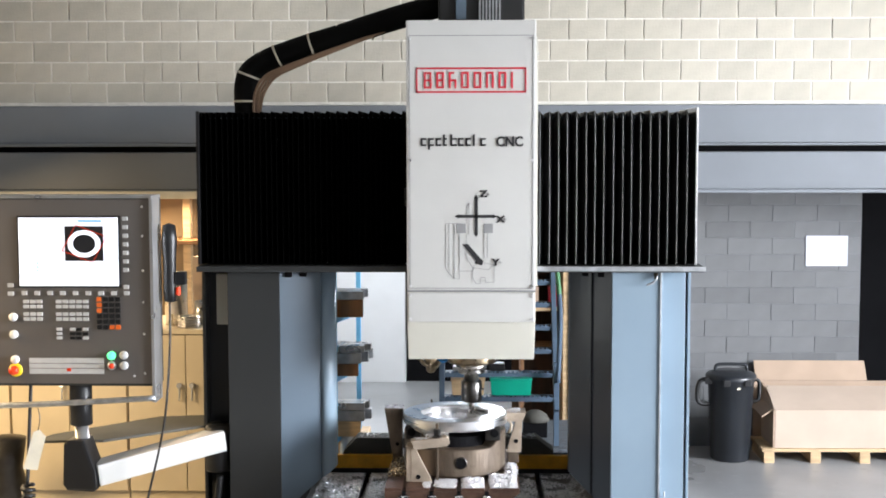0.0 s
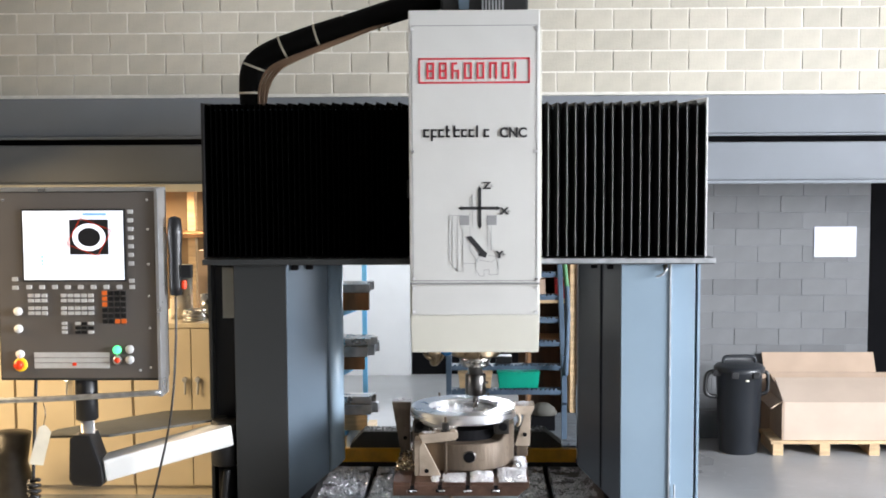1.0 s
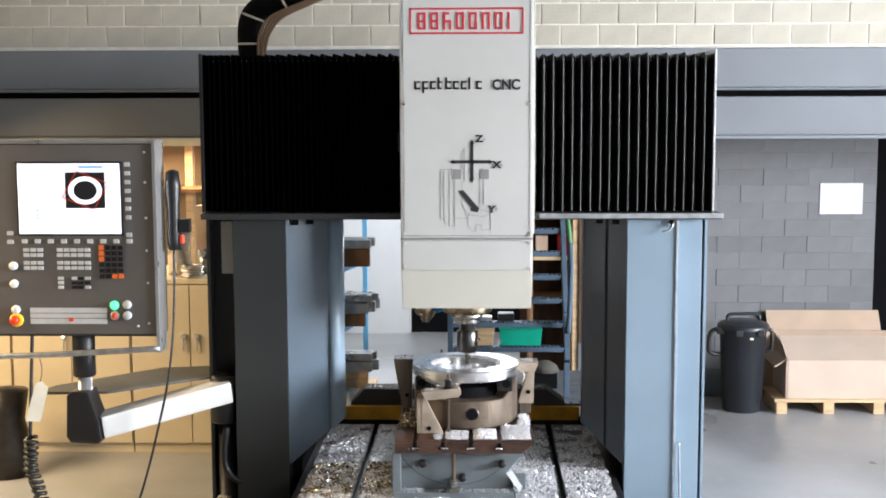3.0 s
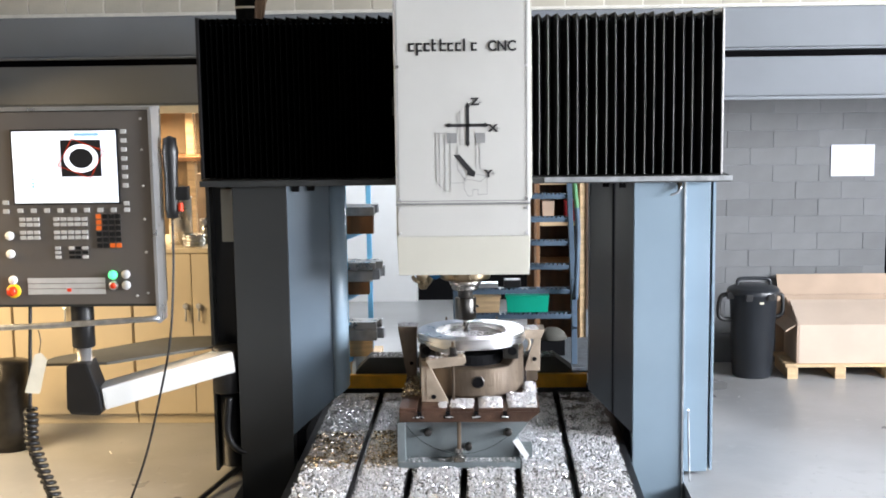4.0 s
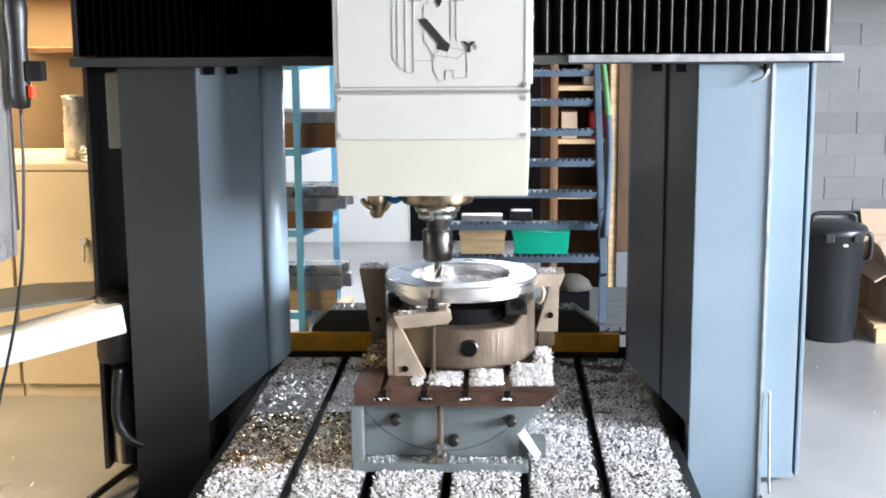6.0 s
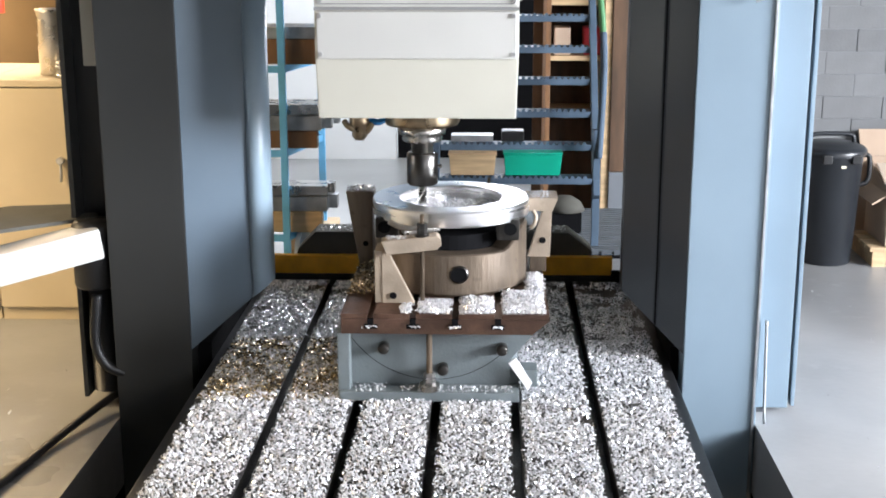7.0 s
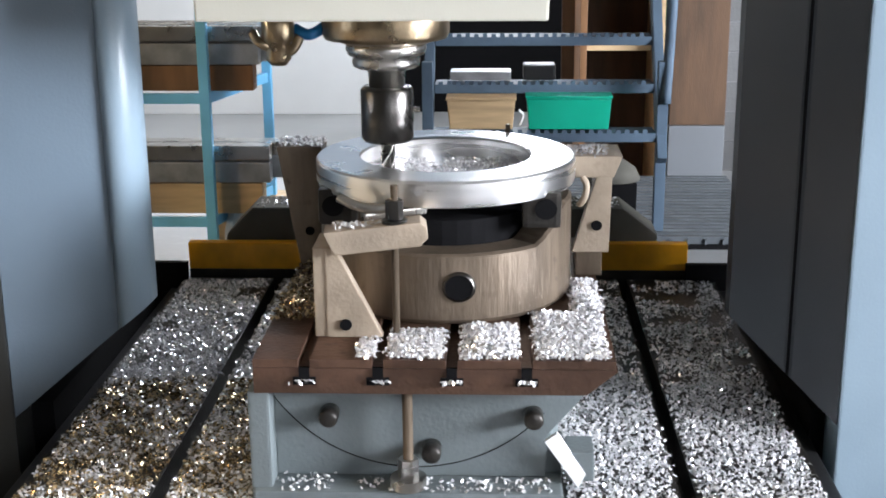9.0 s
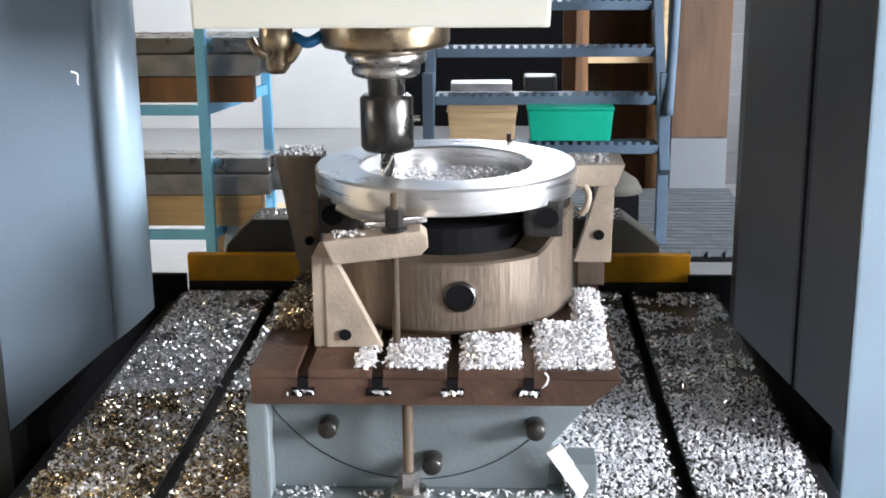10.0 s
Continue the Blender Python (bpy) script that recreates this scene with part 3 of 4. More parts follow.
on_head(part("nozzle_knob", tube([(-0.205, SY - 0.03, 0.815), (-0.19, SY - 0.04, 0.80), (-0.15, SY - 0.03, 0.785), (-0.13, SY - 0.03, 0.81)], 0.008, 8), M_BRASS, smooth=True))
on_head(part("air_hose", tube([(-0.14, SY - 0.02, 0.82), (-0.115, SY - 0.03, 0.812), (-0.09, SY - 0.01, 0.825)], 0.009, 8), M_BLUEH, smooth=True), "blue air hose")

# cable sleeve that arches from the crossbeam to the head motor
sleeve = below(mill, part("cable_sleeve", tube([(-0.955, 0.08, 1.80), (-0.955, 0.08, 1.95), (-0.90, 0.08, 2.02), (-0.75, 0.07, 2.08), (-0.55, 0.06, 2.14), (-0.33, 0.03, 2.205), (-0.12, 0.0, 2.26)], 0.048, 16), M_HOSE, smooth=True, label="black cable sleeve with pale ties"))
for x, z, dx, dz in ((-0.955, 1.87, 0, 1), (-0.935, 1.975, 0.35, 0.9), (-0.82, 2.055, 0.9, 0.4), (-0.68, 2.10, 0.95, 0.3), (-0.56, 2.137, 0.95, 0.3), (-0.44, 2.17, 0.95, 0.3)):
    ring = lathe([(0.049, -0.004), (0.053, -0.004), (0.053, 0.004), (0.049, 0.004), (0.049, -0.004)], (0, 0, 0), 20)
    bmesh.ops.transform(ring, matrix=Matrix.Translation((x, 0.07, z)) @ Vector((dx, 0, dz)).to_track_quat("Z", "Y").to_matrix().to_4x4(), verts=ring.verts)
    tie = part("cable_tie", ring, M_CREAMTRIM)
    tie.parent = sleeve

for k in range(4):
    o = part("cable", tube([(-0.918 + 0.008 * k, 0.035 + 0.006 * (k % 2), 1.815), (-0.91 + 0.012 * k, 0.03, 1.90), (-0.875 + 0.016 * k, 0.028, 1.965), (-0.80 + 0.016 * k, 0.025, 2.005), (-0.62, 0.025, 2.07 - 0.004 * k), (-0.34, 0.02, 2.165)], 0.006, 6, None, 5), M_TAN, smooth=True)
    o.parent = sleeve

# ---- the table ----
TZ, TX0, TX1, TY0, TY1 = 0.17, -0.715, 0.485, -1.75, 0.60
table = thing("machine_table", "dark cast iron slotted machine table strewn with chips", "machine table", (-0.11, -0.4, 0.0))
slots = [-0.50, -0.305, -0.11, 0.085, 0.28]
edges = [TX0] + slots + [TX1]
for i in range(6):
    a = edges[i] + (0.011 if i else 0)
    b = edges[i + 1] - (0.011 if i < 5 else 0)
    below(table, part("slat", box(a, b, TY0, TY1, TZ - 0.05, TZ, 0.002), M_TABLE))
# Dark end fillers are added to cover pale gaps beside the table's end.
below(table, part("bed", box(TX0 + 0.01, TX1 - 0.01, TY0, 0.6, -0.6, TZ - 0.052), M_TABLE),
      part("end_guard", box(-0.80, -0.706, TY1 - 0.02, TY1 + 0.0, -0.1, 0.21), M_DARK),
      part("end_guard", box(0.42, 0.56, TY1 - 0.02, TY1 + 0.0, -0.1, 0.21), M_DARK),
      part("end_strip", box(-0.705, 0.425, TY1 + 0.002, TY1 + 0.03, 0.190, 0.252, 0.004), M_YELLOW, label="oily yellow end strip"),
      part("end_riser", box(-0.705, 0.425, TY1 + 0.003, TY1 + 0.029, 0.10, 0.1895, 0.002), M_TABLE),
      part("end_cover", prism([(-0.66, 0.10), (0.36, 0.10), (0.36, 0.265), (0.28, 0.326), (-0.56, 0.326), (-0.62, 0.265)], TY1 + 0.035, TY1 + 0.15, "y", 0.004), M_TRAY),
      part("side_guard", box(TX1 + 0.004, TX1 + 0.03, -1.6, 0.6, 0.05, 0.15, 0.003), M_BLACKP),
      part("side_guard", box(TX0 - 0.03, TX0 - 0.004, -1.6, 0.6, 0.05, 0.15, 0.003), M_BLACKP))

# ---- the fixture on the table ----
angle = thing("angle_plate", "grey-green cast angle plate with brown slotted top plate", "fixture", (-0.12, -0.25, TZ))
FYF = -0.47
below(angle, part("casting", prism([(-0.352, TZ + 0.002), (0.095, TZ + 0.002), (0.095, 0.215), (0.075, 0.265), (0.14, 0.345), (-0.352, 0.345)], FYF + 0.03, 0.06, "y", 0.004), M_FIX),
      part("foot_flange", box(-0.352, 0.095, -0.515, FYF + 0.032, TZ + 0.001, 0.195, 0.004), M_FIX),
      part("side_rib", box(-0.356, -0.325, -0.50, -0.40, TZ + 0.001, 0.347, 0.004), M_FIX),
      part("front_web", prism([(-0.325, 0.196), (0.07, 0.196), (0.075, 0.265), (0.14, 0.345), (-0.325, 0.345)], FYF + 0.012, FYF + 0.03, "y", 0.002), M_FIX),
      part("scale_plate", prism([(0.068, 0.262), (0.086, 0.276), (0.128, 0.212), (0.118, 0.19)], FYF - 0.012, FYF - 0.004, "y"), M_WHITEP, label="small white scale plate"),
      part("stop_block", box(0.10, 0.14, FYF - 0.01, FYF + 0.05, 0.2, 0.245, 0.003), M_FIX))
for x, z in ((-0.243, 0.298), (0.052, 0.297), (-0.095, 0.243)):
    below(angle, part("bolt", cyl(0.014, -0.022, 0.012, (x, FYF, z), 14, "y", None, 0.003), M_TABLE, smooth=True))
arc = [(-0.12 + 0.245 * math.cos(a), FYF + 0.0115, 0.455 + 0.245 * math.sin(a)) for a in [math.radians(d) for d in range(212, 322, 6)]]
below(angle, part("scribed_arc", tube(arc, 0.0008, 6, None, 2), M_DARK))
ps = [-0.345, -0.272, -0.168, -0.064, 0.041, 0.165]
top = below(angle, part("top_plate", prism([(-0.345, 0.347), (0.125, 0.347), (0.168, 0.385), (0.168, 0.388), (-0.345, 0.388)], -0.505, 0.14, "y", 0.001), M_PLATE, label="rust-brown slotted steel top plate"))
for i in range(5):
    a, b = ps[i] + (0.008 if i else 0), ps[i + 1] - (0.008 if i < 4 else 0)
    o = part("slat", box(a, b, -0.506, 0.141, 0.389, 0.402, 0.001), M_PLATE)
    o.parent = top
    o.matrix_parent_inverse = Matrix.Identity(4)
for x in ps[1:-1]:
    o = part("slot_mouth", box(x - 0.016, x + 0.016, -0.5075, -0.50, 0.362, 0.374, 0, box(x - 0.0075, x + 0.0075, -0.5075, -0.50, 0.374, 0.389)), M_DARK)
    o.parent = top

# ring chuck
CX, CY = -0.085, -0.155
chuck = thing("chuck_ring", "oil-brown steel ring chuck clamped on the plate", "chuck", (CX, CY, 0.402))


def chuck_body():
    n = 72
    own = bmesh.new()
    R, r = 0.203, 0.152
    rows = []
    for i in range(n):
        a = 2 * math.pi * i / n
        deg = math.degrees(a) % 360
        # rim is cut low at the front and rises to lugs at either side
        t1 = 0.520
        for c0, w in ((352, 16), (196, 16), (90, 40)):
            d = abs((deg - c0 + 180) % 360 - 180)
            t1 = max(t1, 0.575 - 0.055 * min(1, max(0, d - w) / 20) ** 0.7)
        z = [0.403, 0.41, t1 - 0.004, t1, t1, 0.403]
        q = [R - 0.004, R, R, R - 0.005, r, r]
        rows.append([own.verts.new((CX + q[k] * math.cos(a), CY + q[k] * math.sin(a), z[k])) for k in range(6)])
    for i in range(n):
        a, b = rows[i], rows[(i + 1) % n]
        for k in range(6):
            own.faces.new((a[k], b[k], b[(k + 1) % 6], a[(k + 1) % 6]))
    bmesh.ops.recalc_face_normals(own, faces=own.faces)
    return own


body = below(chuck, part("body", chuck_body(), M_CHUCK, smooth=False))
# Hole and core are near-black: the shade inside them is put in as colour.
below(chuck, part("key_hole", cyl(0.021, -0.004, 0.006, (-0.058, CY - 0.203, 0.467), 24, "y"), M_DARK),
      part("hole_rim", lathe([(0.021, -0.006), (0.025, -0.004), (0.025, 0.006), (0.021, 0.006), (0.021, -0.006)], (-0.058, CY - 0.202, 0.467), 28, "y"), M_DSTEEL, smooth=True),
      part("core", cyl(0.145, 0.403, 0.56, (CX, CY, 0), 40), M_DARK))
for sx, ang in ((-1, 212), (1, 322)):
    a = math.radians(ang)
    x, y = CX + 0.192 * math.cos(a), CY + 0.192 * math.sin(a)
    below(chuck, part("clamp_lug", box(x - 0.03, x + 0.03, y - 0.018, y + 0.03, 0.545, 0.606, 0.008), M_TABLE),
          part("lug_hole", cyl(0.017, -0.022, 0.0, (x + 0.006 * sx, y, 0.578), 20, "y"), M_DARK))

# aluminium ring being machined
work = thing("aluminium_ring", "bright machined aluminium ring with a turned pocket", "workpiece", (CX, CY, 0.58))
WT_ = 0.640
below(work, part("ring_body", lathe([(0.136, 0.595), (0.200, 0.595), (0.207, 0.598), (0.208, 0.602), (0.208, WT_ - 0.004), (0.205, WT_), (0.139, WT_), (0.136, WT_ - 0.003), (0.136, 0.595)], (CX, CY, 0), 96), M_ALU),
      part("pocket_floor", lathe([(0, 0.605), (0.05, 0.605), (0.052, 0.6065), (0.09, 0.6065), (0.092, 0.605), (0.135, 0.605), (0.135, 0.592), (0, 0.592)], (CX, CY, 0), 72), M_ALU, label="freshly milled pocket floor"))
for ob in work.children:
    for p in ob.data.polygons:
        p.use_smooth = True
    ob.data.set_sharp_from_angle(angle=radians(30))
for a in (62, 118):
    x, y = CX + 0.215 * math.cos(math.radians(a)), CY + 0.205 * math.sin(math.radians(a))
    below(chuck, part("stud", cyl(0.004, 0.402, 0.655, (x, y, 0), 10), M_CHUCK, smooth=True))


front = thing("support_gusset", "worn tan steel gusset block with a drilled hole", "clamp block", (-0.22, -0.37, 0.403), group="chuck support blocks")
below(front, part("plate", prism([(-0.25, 0.403), (-0.168, 0.403), (-0.236, 0.548), (-0.25, 0.548)], -0.415, -0.393, "y", 0.002), M_GUSSET),
      part("back_rib", box(-0.268, -0.244, -0.413, -0.33, 0.403, 0.548, 0.002), M_GUSSET),
      part("hole", cyl(0.009, -0.0035, 0.001, (-0.222, -0.415, 0.424), 16, "y"), M_DARK))
sup = thing("support_gusset", "pale steel support bracket with a drilled hole and a wide head", "clamp block", (0.16, -0.08, 0.455), group="chuck support blocks")
below(sup, part("plate", prism([(0.160, 0.592), (0.186, 0.592), (0.183, 0.455), (0.122, 0.455)], -0.13, -0.108, "y", 0.002), M_GUSSET),
      part("head", prism([(0.120, 0.592), (0.188, 0.592), (0.202, 0.630), (0.116, 0.630)], -0.135, -0.03, "y", 0.003), M_GUSSET),
      part("back_rib", box(0.160, 0.184, -0.107, -0.03, 0.455, 0.591, 0.002), M_CHUCK),
      part("hook", tube([(0.135, -0.16, 0.60), (0.142, -0.165, 0.585), (0.138, -0.165, 0.562), (0.13, -0.16, 0.55)], 0.0055, 8), M_GUSSET, smooth=True),
      part("hole", cyl(0.009, -0.1335, -0.129, (0.162, 0, 0.505), 16, "y"), M_DARK))
spacer = tagged(part("spacer_block", box(0.13, 0.175, -0.10, -0.03, 0.4025, 0.454, 0.003), M_CHUCK), "oily steel spacer under the support block", "spacer block")
bl = thing("rear_block", "brown steel support block beside the chuck", "clamp block", (-0.33, 0.0, 0.402))
below(bl, part("block", prism([(-0.378, 0.628), (-0.30, 0.628), (-0.305, 0.56), (-0.305, 0.403), (-0.343, 0.403), (-0.368, 0.56)], -0.05, 0.02, "y", 0.003), M_CHUCK),
      part("block_hole", cyl(0.008, -0.053, -0.049, (-0.325, 0, 0.47), 12, "y"), M_DARK))
clampb = thing("strap_clamp", "pale steel strap clamp with stud and nut", "clamp", (-0.17, -0.40, 0.17))
bm = prism([(-0.068, -0.019), (0.058, -0.019), (0.07, -0.008), (0.07, 0.010), (0.062, 0.019), (-0.078, 0.019)], -0.024, 0.024, "y", 0.003)
bmesh.ops.transform(bm, matrix=pose(-0.172, -0.40, 0.5655, 0, -6, 4), verts=bm.verts)
below(clampb, part("strap", bm, M_GUSSET),
      part("stud", cyl(0.0055, 0.402, 0.645, (-0.149, -0.402, 0), 12), M_CHUCK, smooth=True),
      part("nut", cyl(0.013, 0.592, 0.622, (-0.149, -0.402, 0), 6), M_DSTEEL),
      part("washer", cyl(0.019, 0.586, 0.591, (-0.149, -0.402, 0), 20), M_DSTEEL, smooth=True),
      part("lever", tube([(-0.235, -0.35, 0.612), (-0.21, -0.36, 0.602), (-0.18, -0.365, 0.597), (-0.155, -0.36, 0.60)], 0.008, 8), M_STEEL, smooth=True),
      part("toe", beam_box((-0.20, -0.36, 0.585), (-0.11, -0.33, 0.59), 0.03, 0.012, None, 0.003), M_STEEL))
rod = thing("clamp_stud", "long steel clamping stud with nut in front of the fixture", "stud", (-0.149, -0.52, TZ))
below(rod, part("shaft", cyl(0.0075, 0.19, 0.346, (-0.128, -0.494, 0), 14), M_CHUCK, smooth=True), part("nut", cyl(0.015, 0.212, 0.24, (-0.128, -0.494, 0), 6), M_STEEL), part("washer", cyl(0.026, 0.196, 0.212, (-0.128, -0.494, 0), 20), M_STEEL, smooth=True))

# all that stands on the table, with its heights above the casting's bolts drawn in
FIXTURE = [angle, chuck, work, spacer, bl, clampb, rod] + [o for o in scene.objects if o.name.startswith("support_gusset")]


def low(z):
    return z if z < 0.2975 else 0.2975 + (z - 0.2975) * 0.933


for o in FIXTURE:
    for p in {q.data for q in (o, *o.children_recursive) if q.type == "MESH"}:
        for v in p.vertices:
            v.co.z = low(v.co.z)


# ---- chips ----


def chips(name, count, spots, seed, label, size=(0.004, 0.011), m=None):
    """Loose curled flakes: each a bent strip of two quads, strewn over patches (x0, x1, y0, y1, z, height)."""
    rng = random.Random(seed)
    verts, faces = [], []
    total = sum((s[1] - s[0]) * (s[3] - s[2]) for s in spots)
    for s in spots:
        for _ in range(int(count * (s[1] - s[0]) * (s[3] - s[2]) / total)):
            x, y = rng.uniform(s[0], s[1]), rng.uniform(s[2], s[3])
            lump = 0.5 + 0.5 * noise.noise((x * 14, y * 14, seed))
            if len(s) > 6 and rng.random() > (lump - s[6]) * 2.6 + 0.5:
                continue
            rim = min(1, 0.15 + min(x - s[0], s[1] - x, y - s[2], s[3] - y) / 0.022)
            x, y = x + rng.gauss(0, 0.003), y + rng.gauss(0, 0.003)
            c = Vector((x, y, low(s[4]) + 0.002 + rng.random() ** 1.5 * s[5] * lump * rim))
            q = Euler((rng.uniform(-0.9, 0.9), rng.uniform(-0.9, 0.9), rng.uniform(0, 6.3))).to_matrix()
            L, w, b = rng.uniform(*size), rng.uniform(0.0018, 0.0045), rng.uniform(0.0008, 0.004)
            k = len(verts)
            for px_, pz in ((-L / 2, 0), (0, b), (L / 2, 0)):
                for py_ in (-w / 2, w / 2):
                    verts.append(tuple(c + q @ Vector((px_, py_, pz))))
            faces += [(k, k + 2, k + 3, k + 1), (k + 2, k + 4, k + 5, k + 3)]
    me = bpy.data.meshes.new(name)
    me.from_pydata(verts, [], faces)
    me.materials.append(m or M_CHIP)
    return tagged(new(name, me), label, "metal chips", kind="stuff")


# Chips listed as oily are brown to put the fixture's warm shadow into colour.
strips, oily = [], []
for i in range(6):
    a, b = edges[i] + (0.016 if i else 0.01), edges[i + 1] - (0.016 if i < 5 else 0.01)
    if i > 1:
        strips.append((a, b, -1.7, -0.02, TZ, 0.010, 0.22))
    else:
        # Bright chips are thinned where the fixture's shadow is coloured in.
        strips += [(a, b, -1.7, -0.46, TZ, 0.010, 0.24), (a, b, -0.46, -0.06, TZ, 0.007, 0.46), (a, b, -0.06, 0.02, TZ, 0.008, 0.3)]
        oily.append((a, b, -0.52, -0.02, TZ, 0.008, 0.26))
    strips.append((a, b, -0.02, 0.3, TZ, 0.005, 0.44 if i > 2 else 0.3))
    strips.append((a, b, 0.3, TY1 - 0.02, TZ, 0.003, 0.52 if i > 2 else 0.38))
LYING = [chips("chips_on_table", 105000, strips, 3, "bright aluminium chips strewn over the machine table")]
LYING.append(chips("oily_chips_on_table", 9000, oily + [(-0.345, -0.27, -0.34, 0.0, 0.402, 0.03)], 4, "chips beside the fixture, coloured brown for its shadow and warm light", m=M_CHIPSH))
LYING.append(chips("chips_on_plate", 7500, [(-0.155, -0.078, -0.50, -0.385, 0.402, 0.008), (-0.05, 0.028, -0.50, -0.36, 0.402, 0.014), (0.054, 0.155, -0.50, -0.3, 0.402, 0.010), (0.115, 0.16, -0.3, -0.14, 0.402, 0.035), (-0.20, -0.175, -0.5, -0.42, 0.402, 0.006), *((x - 0.012, x + 0.012, -0.514, -0.506, 0.366, 0.004) for x in ps[1:-1])], 5, "heaped aluminium chips on the fixture plate", (0.003, 0.008)))
LYING.append(chips("chips_in_ring", 900, [(CX - 0.09, CX + 0.1, CY - 0.09, CY + 0.1, 0.6065, 0.006, 0.35)], 8, "aluminium chips in the ring pocket"))
LYING.append(chips("chips_on_blocks", 500, [(-0.375, -0.303, -0.05, 0.02, 0.629, 0.01), (0.12, 0.18, -0.13, -0.04, 0.625, 0.02), (-0.24, -0.12, -0.415, -0.385, 0.579, 0.004)], 9, "aluminium chips on the support blocks"))
LYING.append(chips("chips_on_foot", 240, [(-0.32, -0.24, -0.51, -0.46, 0.195, 0.008), (-0.2, 0.08, -0.51, -0.47, 0.195, 0.002)], 10, "aluminium chips on the fixture foot"))
chips("chips_on_floor", 260, [(0.95, 3.0, -1.5, 1.2, 0.0, 0.002), (-2.6, -1.2, -1.5, 0.5, 0.0, 0.001)], 11, "scattered chips on the concrete floor")
LYING.append(chips("chips_on_cover", 650, [(-0.55, 0.27, TY1 + 0.05, TY1 + 0.14, 0.326, 0.003)], 12, "sparse chips on the table end cover"))

# ---- control console ----
console = thing("control_console", "grey control console with lit screen on a swing arm", "control console", (-1.5, -0.45, 0.0))
CYF = -0.50
cx0, cx1, cz0, cz1 = -1.815, -1.222, 0.79, 1.488
below(console, part("housing", box(cx0 - 0.01, cx1 + 0.012, CYF + 0.012, CYF + 0.13, cz0 - 0.012, cz1 + 0.012, 0.008), M_MACHD),
      part("front_panel", box(cx0, cx1, CYF, CYF + 0.012, cz0, cz1, 0.002), M_CONS, label="brushed grey front panel"),
      part("edge_trim", box(cx1 + 0.001, cx1 + 0.014, CYF - 0.012, CYF + 0.1, cz0 - 0.07, cz1 + 0.014, 0.003), M_SILVER),
      part("top_trim", box(cx0 - 0.012, cx1 + 0.018, CYF - 0.006, CYF + 0.1, cz1 + 0.004, cz1 + 0.016, 0.002), M_SILVER),
      part("screen_frame", box(-1.722, -1.333, CYF - 0.006, CYF, 1.156, 1.427, 0.003), M_BLACKP))
screen = below(console, part("screen", box(-1.715, -1.340, CYF - 0.009, CYF - 0.006, 1.163, 1.42), M_SCREEN, label="lit white display"))


def on_screen(ob):
    ob.parent = screen
    return ob


SYF = CYF - 0.0105
on_screen(part("image_field", box(-1.54, -1.395, SYF, CYF - 0.009, 1.257, 1.388), M_SCRD))
bm = lathe([(0.043, -0.0005), (0.062, -0.0005), (0.062, 0.0004), (0.043, 0.0004), (0.043, -0.0005)], (0, 0, 0), 40, "y")
bmesh.ops.transform(bm, matrix=Matrix.Translation((-1.467, SYF - 0.0006, 1.322)) @ Matrix.Diagonal((1, 1, 0.82, 1)), verts=bm.verts)
on_screen(part("image_ring", bm, M_SCREEN))
sq = None
for k in range(4):
    a, b = radians(20 + 90 * k), radians(110 + 90 * k)
    sq = beam_box((-1.467 + 0.09 * math.cos(a), SYF - 0.0003, 1.322 + 0.075 * math.sin(a)), (-1.467 + 0.09 * math.cos(b), SYF - 0.0003, 1.322 + 0.075 * math.sin(b)), 0.001, 0.003, sq)
on_screen(part("image_square", sq, M_REDB))
on_screen(part("text_bar", box(-1.49, -1.40, SYF, CYF - 0.009, 1.402, 1.412), M_SCRL))
on_screen(part("text_bar", box(-1.71, -1.555, SYF, CYF - 0.009, 1.343, 1.345), M_SCRL))
for z in (1.245, 1.230, 1.217):
    on_screen(part("text_bar", box(-1.65, -1.64, SYF, CYF - 0.009, z, z + 0.008), M_SCRL))


def key(x, z, w, h, m, name="key"):
    below(console, part(name, box(x - w / 2, x + w / 2, CYF - 0.007, CYF, z - h / 2, z + h / 2, 0.0015), m))


for i in range(9):
    if i != 7:
        key(-1.313, 1.416 - i * 0.0322, 0.02, 0.015, M_KEY)
for i in range(9):
    key(-1.70 + i * 0.0485, 1.135, 0.02, 0.015, M_KEY)
key(-1.752, 1.165, 0.022, 0.015, M_KEY)
key(-1.752, 1.133, 0.022, 0.015, M_KEY)
for r in range(4):
    z = 1.103 - r * 0.0188 - (0.01 if r > 1 else 0)
    for i in range(3):
        key(-1.695 + i * 0.0255, z, 0.021, 0.013, M_KEY)
    for i in range(5):
        key(-1.571 + i * 0.0255, z, 0.021, 0.013, M_KEY)
for r in range(6):
    for i in range(4):
        key(-1.417 + i * 0.0235, 1.112 - r * 0.0212, 0.018, 0.016, M_KEYO if (i == 0 and r in (0, 1, 2)) or (r == 5 and i > 1) else M_BLACKP)
for r in range(3):
    for i, (x, m) in enumerate(((-1.571, M_KEY), (-1.52, M_KEY if r < 1 else M_BLACKP), (-1.497, M_BLACKP), (-1.471, M_KEY if r != 1 else M_BLACKP))):
        key(x, 0.998 - r * 0.0165, 0.02, 0.011, m)
below(console, part("label_field", box(-1.69, -1.405, CYF - 0.002, CYF, 0.828, 0.888), M_KEY))
for z in (0.848, 0.867):
    below(console, part("field_line", box(-1.69, -1.405, CYF - 0.003, CYF - 0.002, z, z + 0.002), M_CONS))
below(console, part("red_key", box(-1.545, -1.53, CYF - 0.006, CYF, 0.838, 0.85), M_REDB))


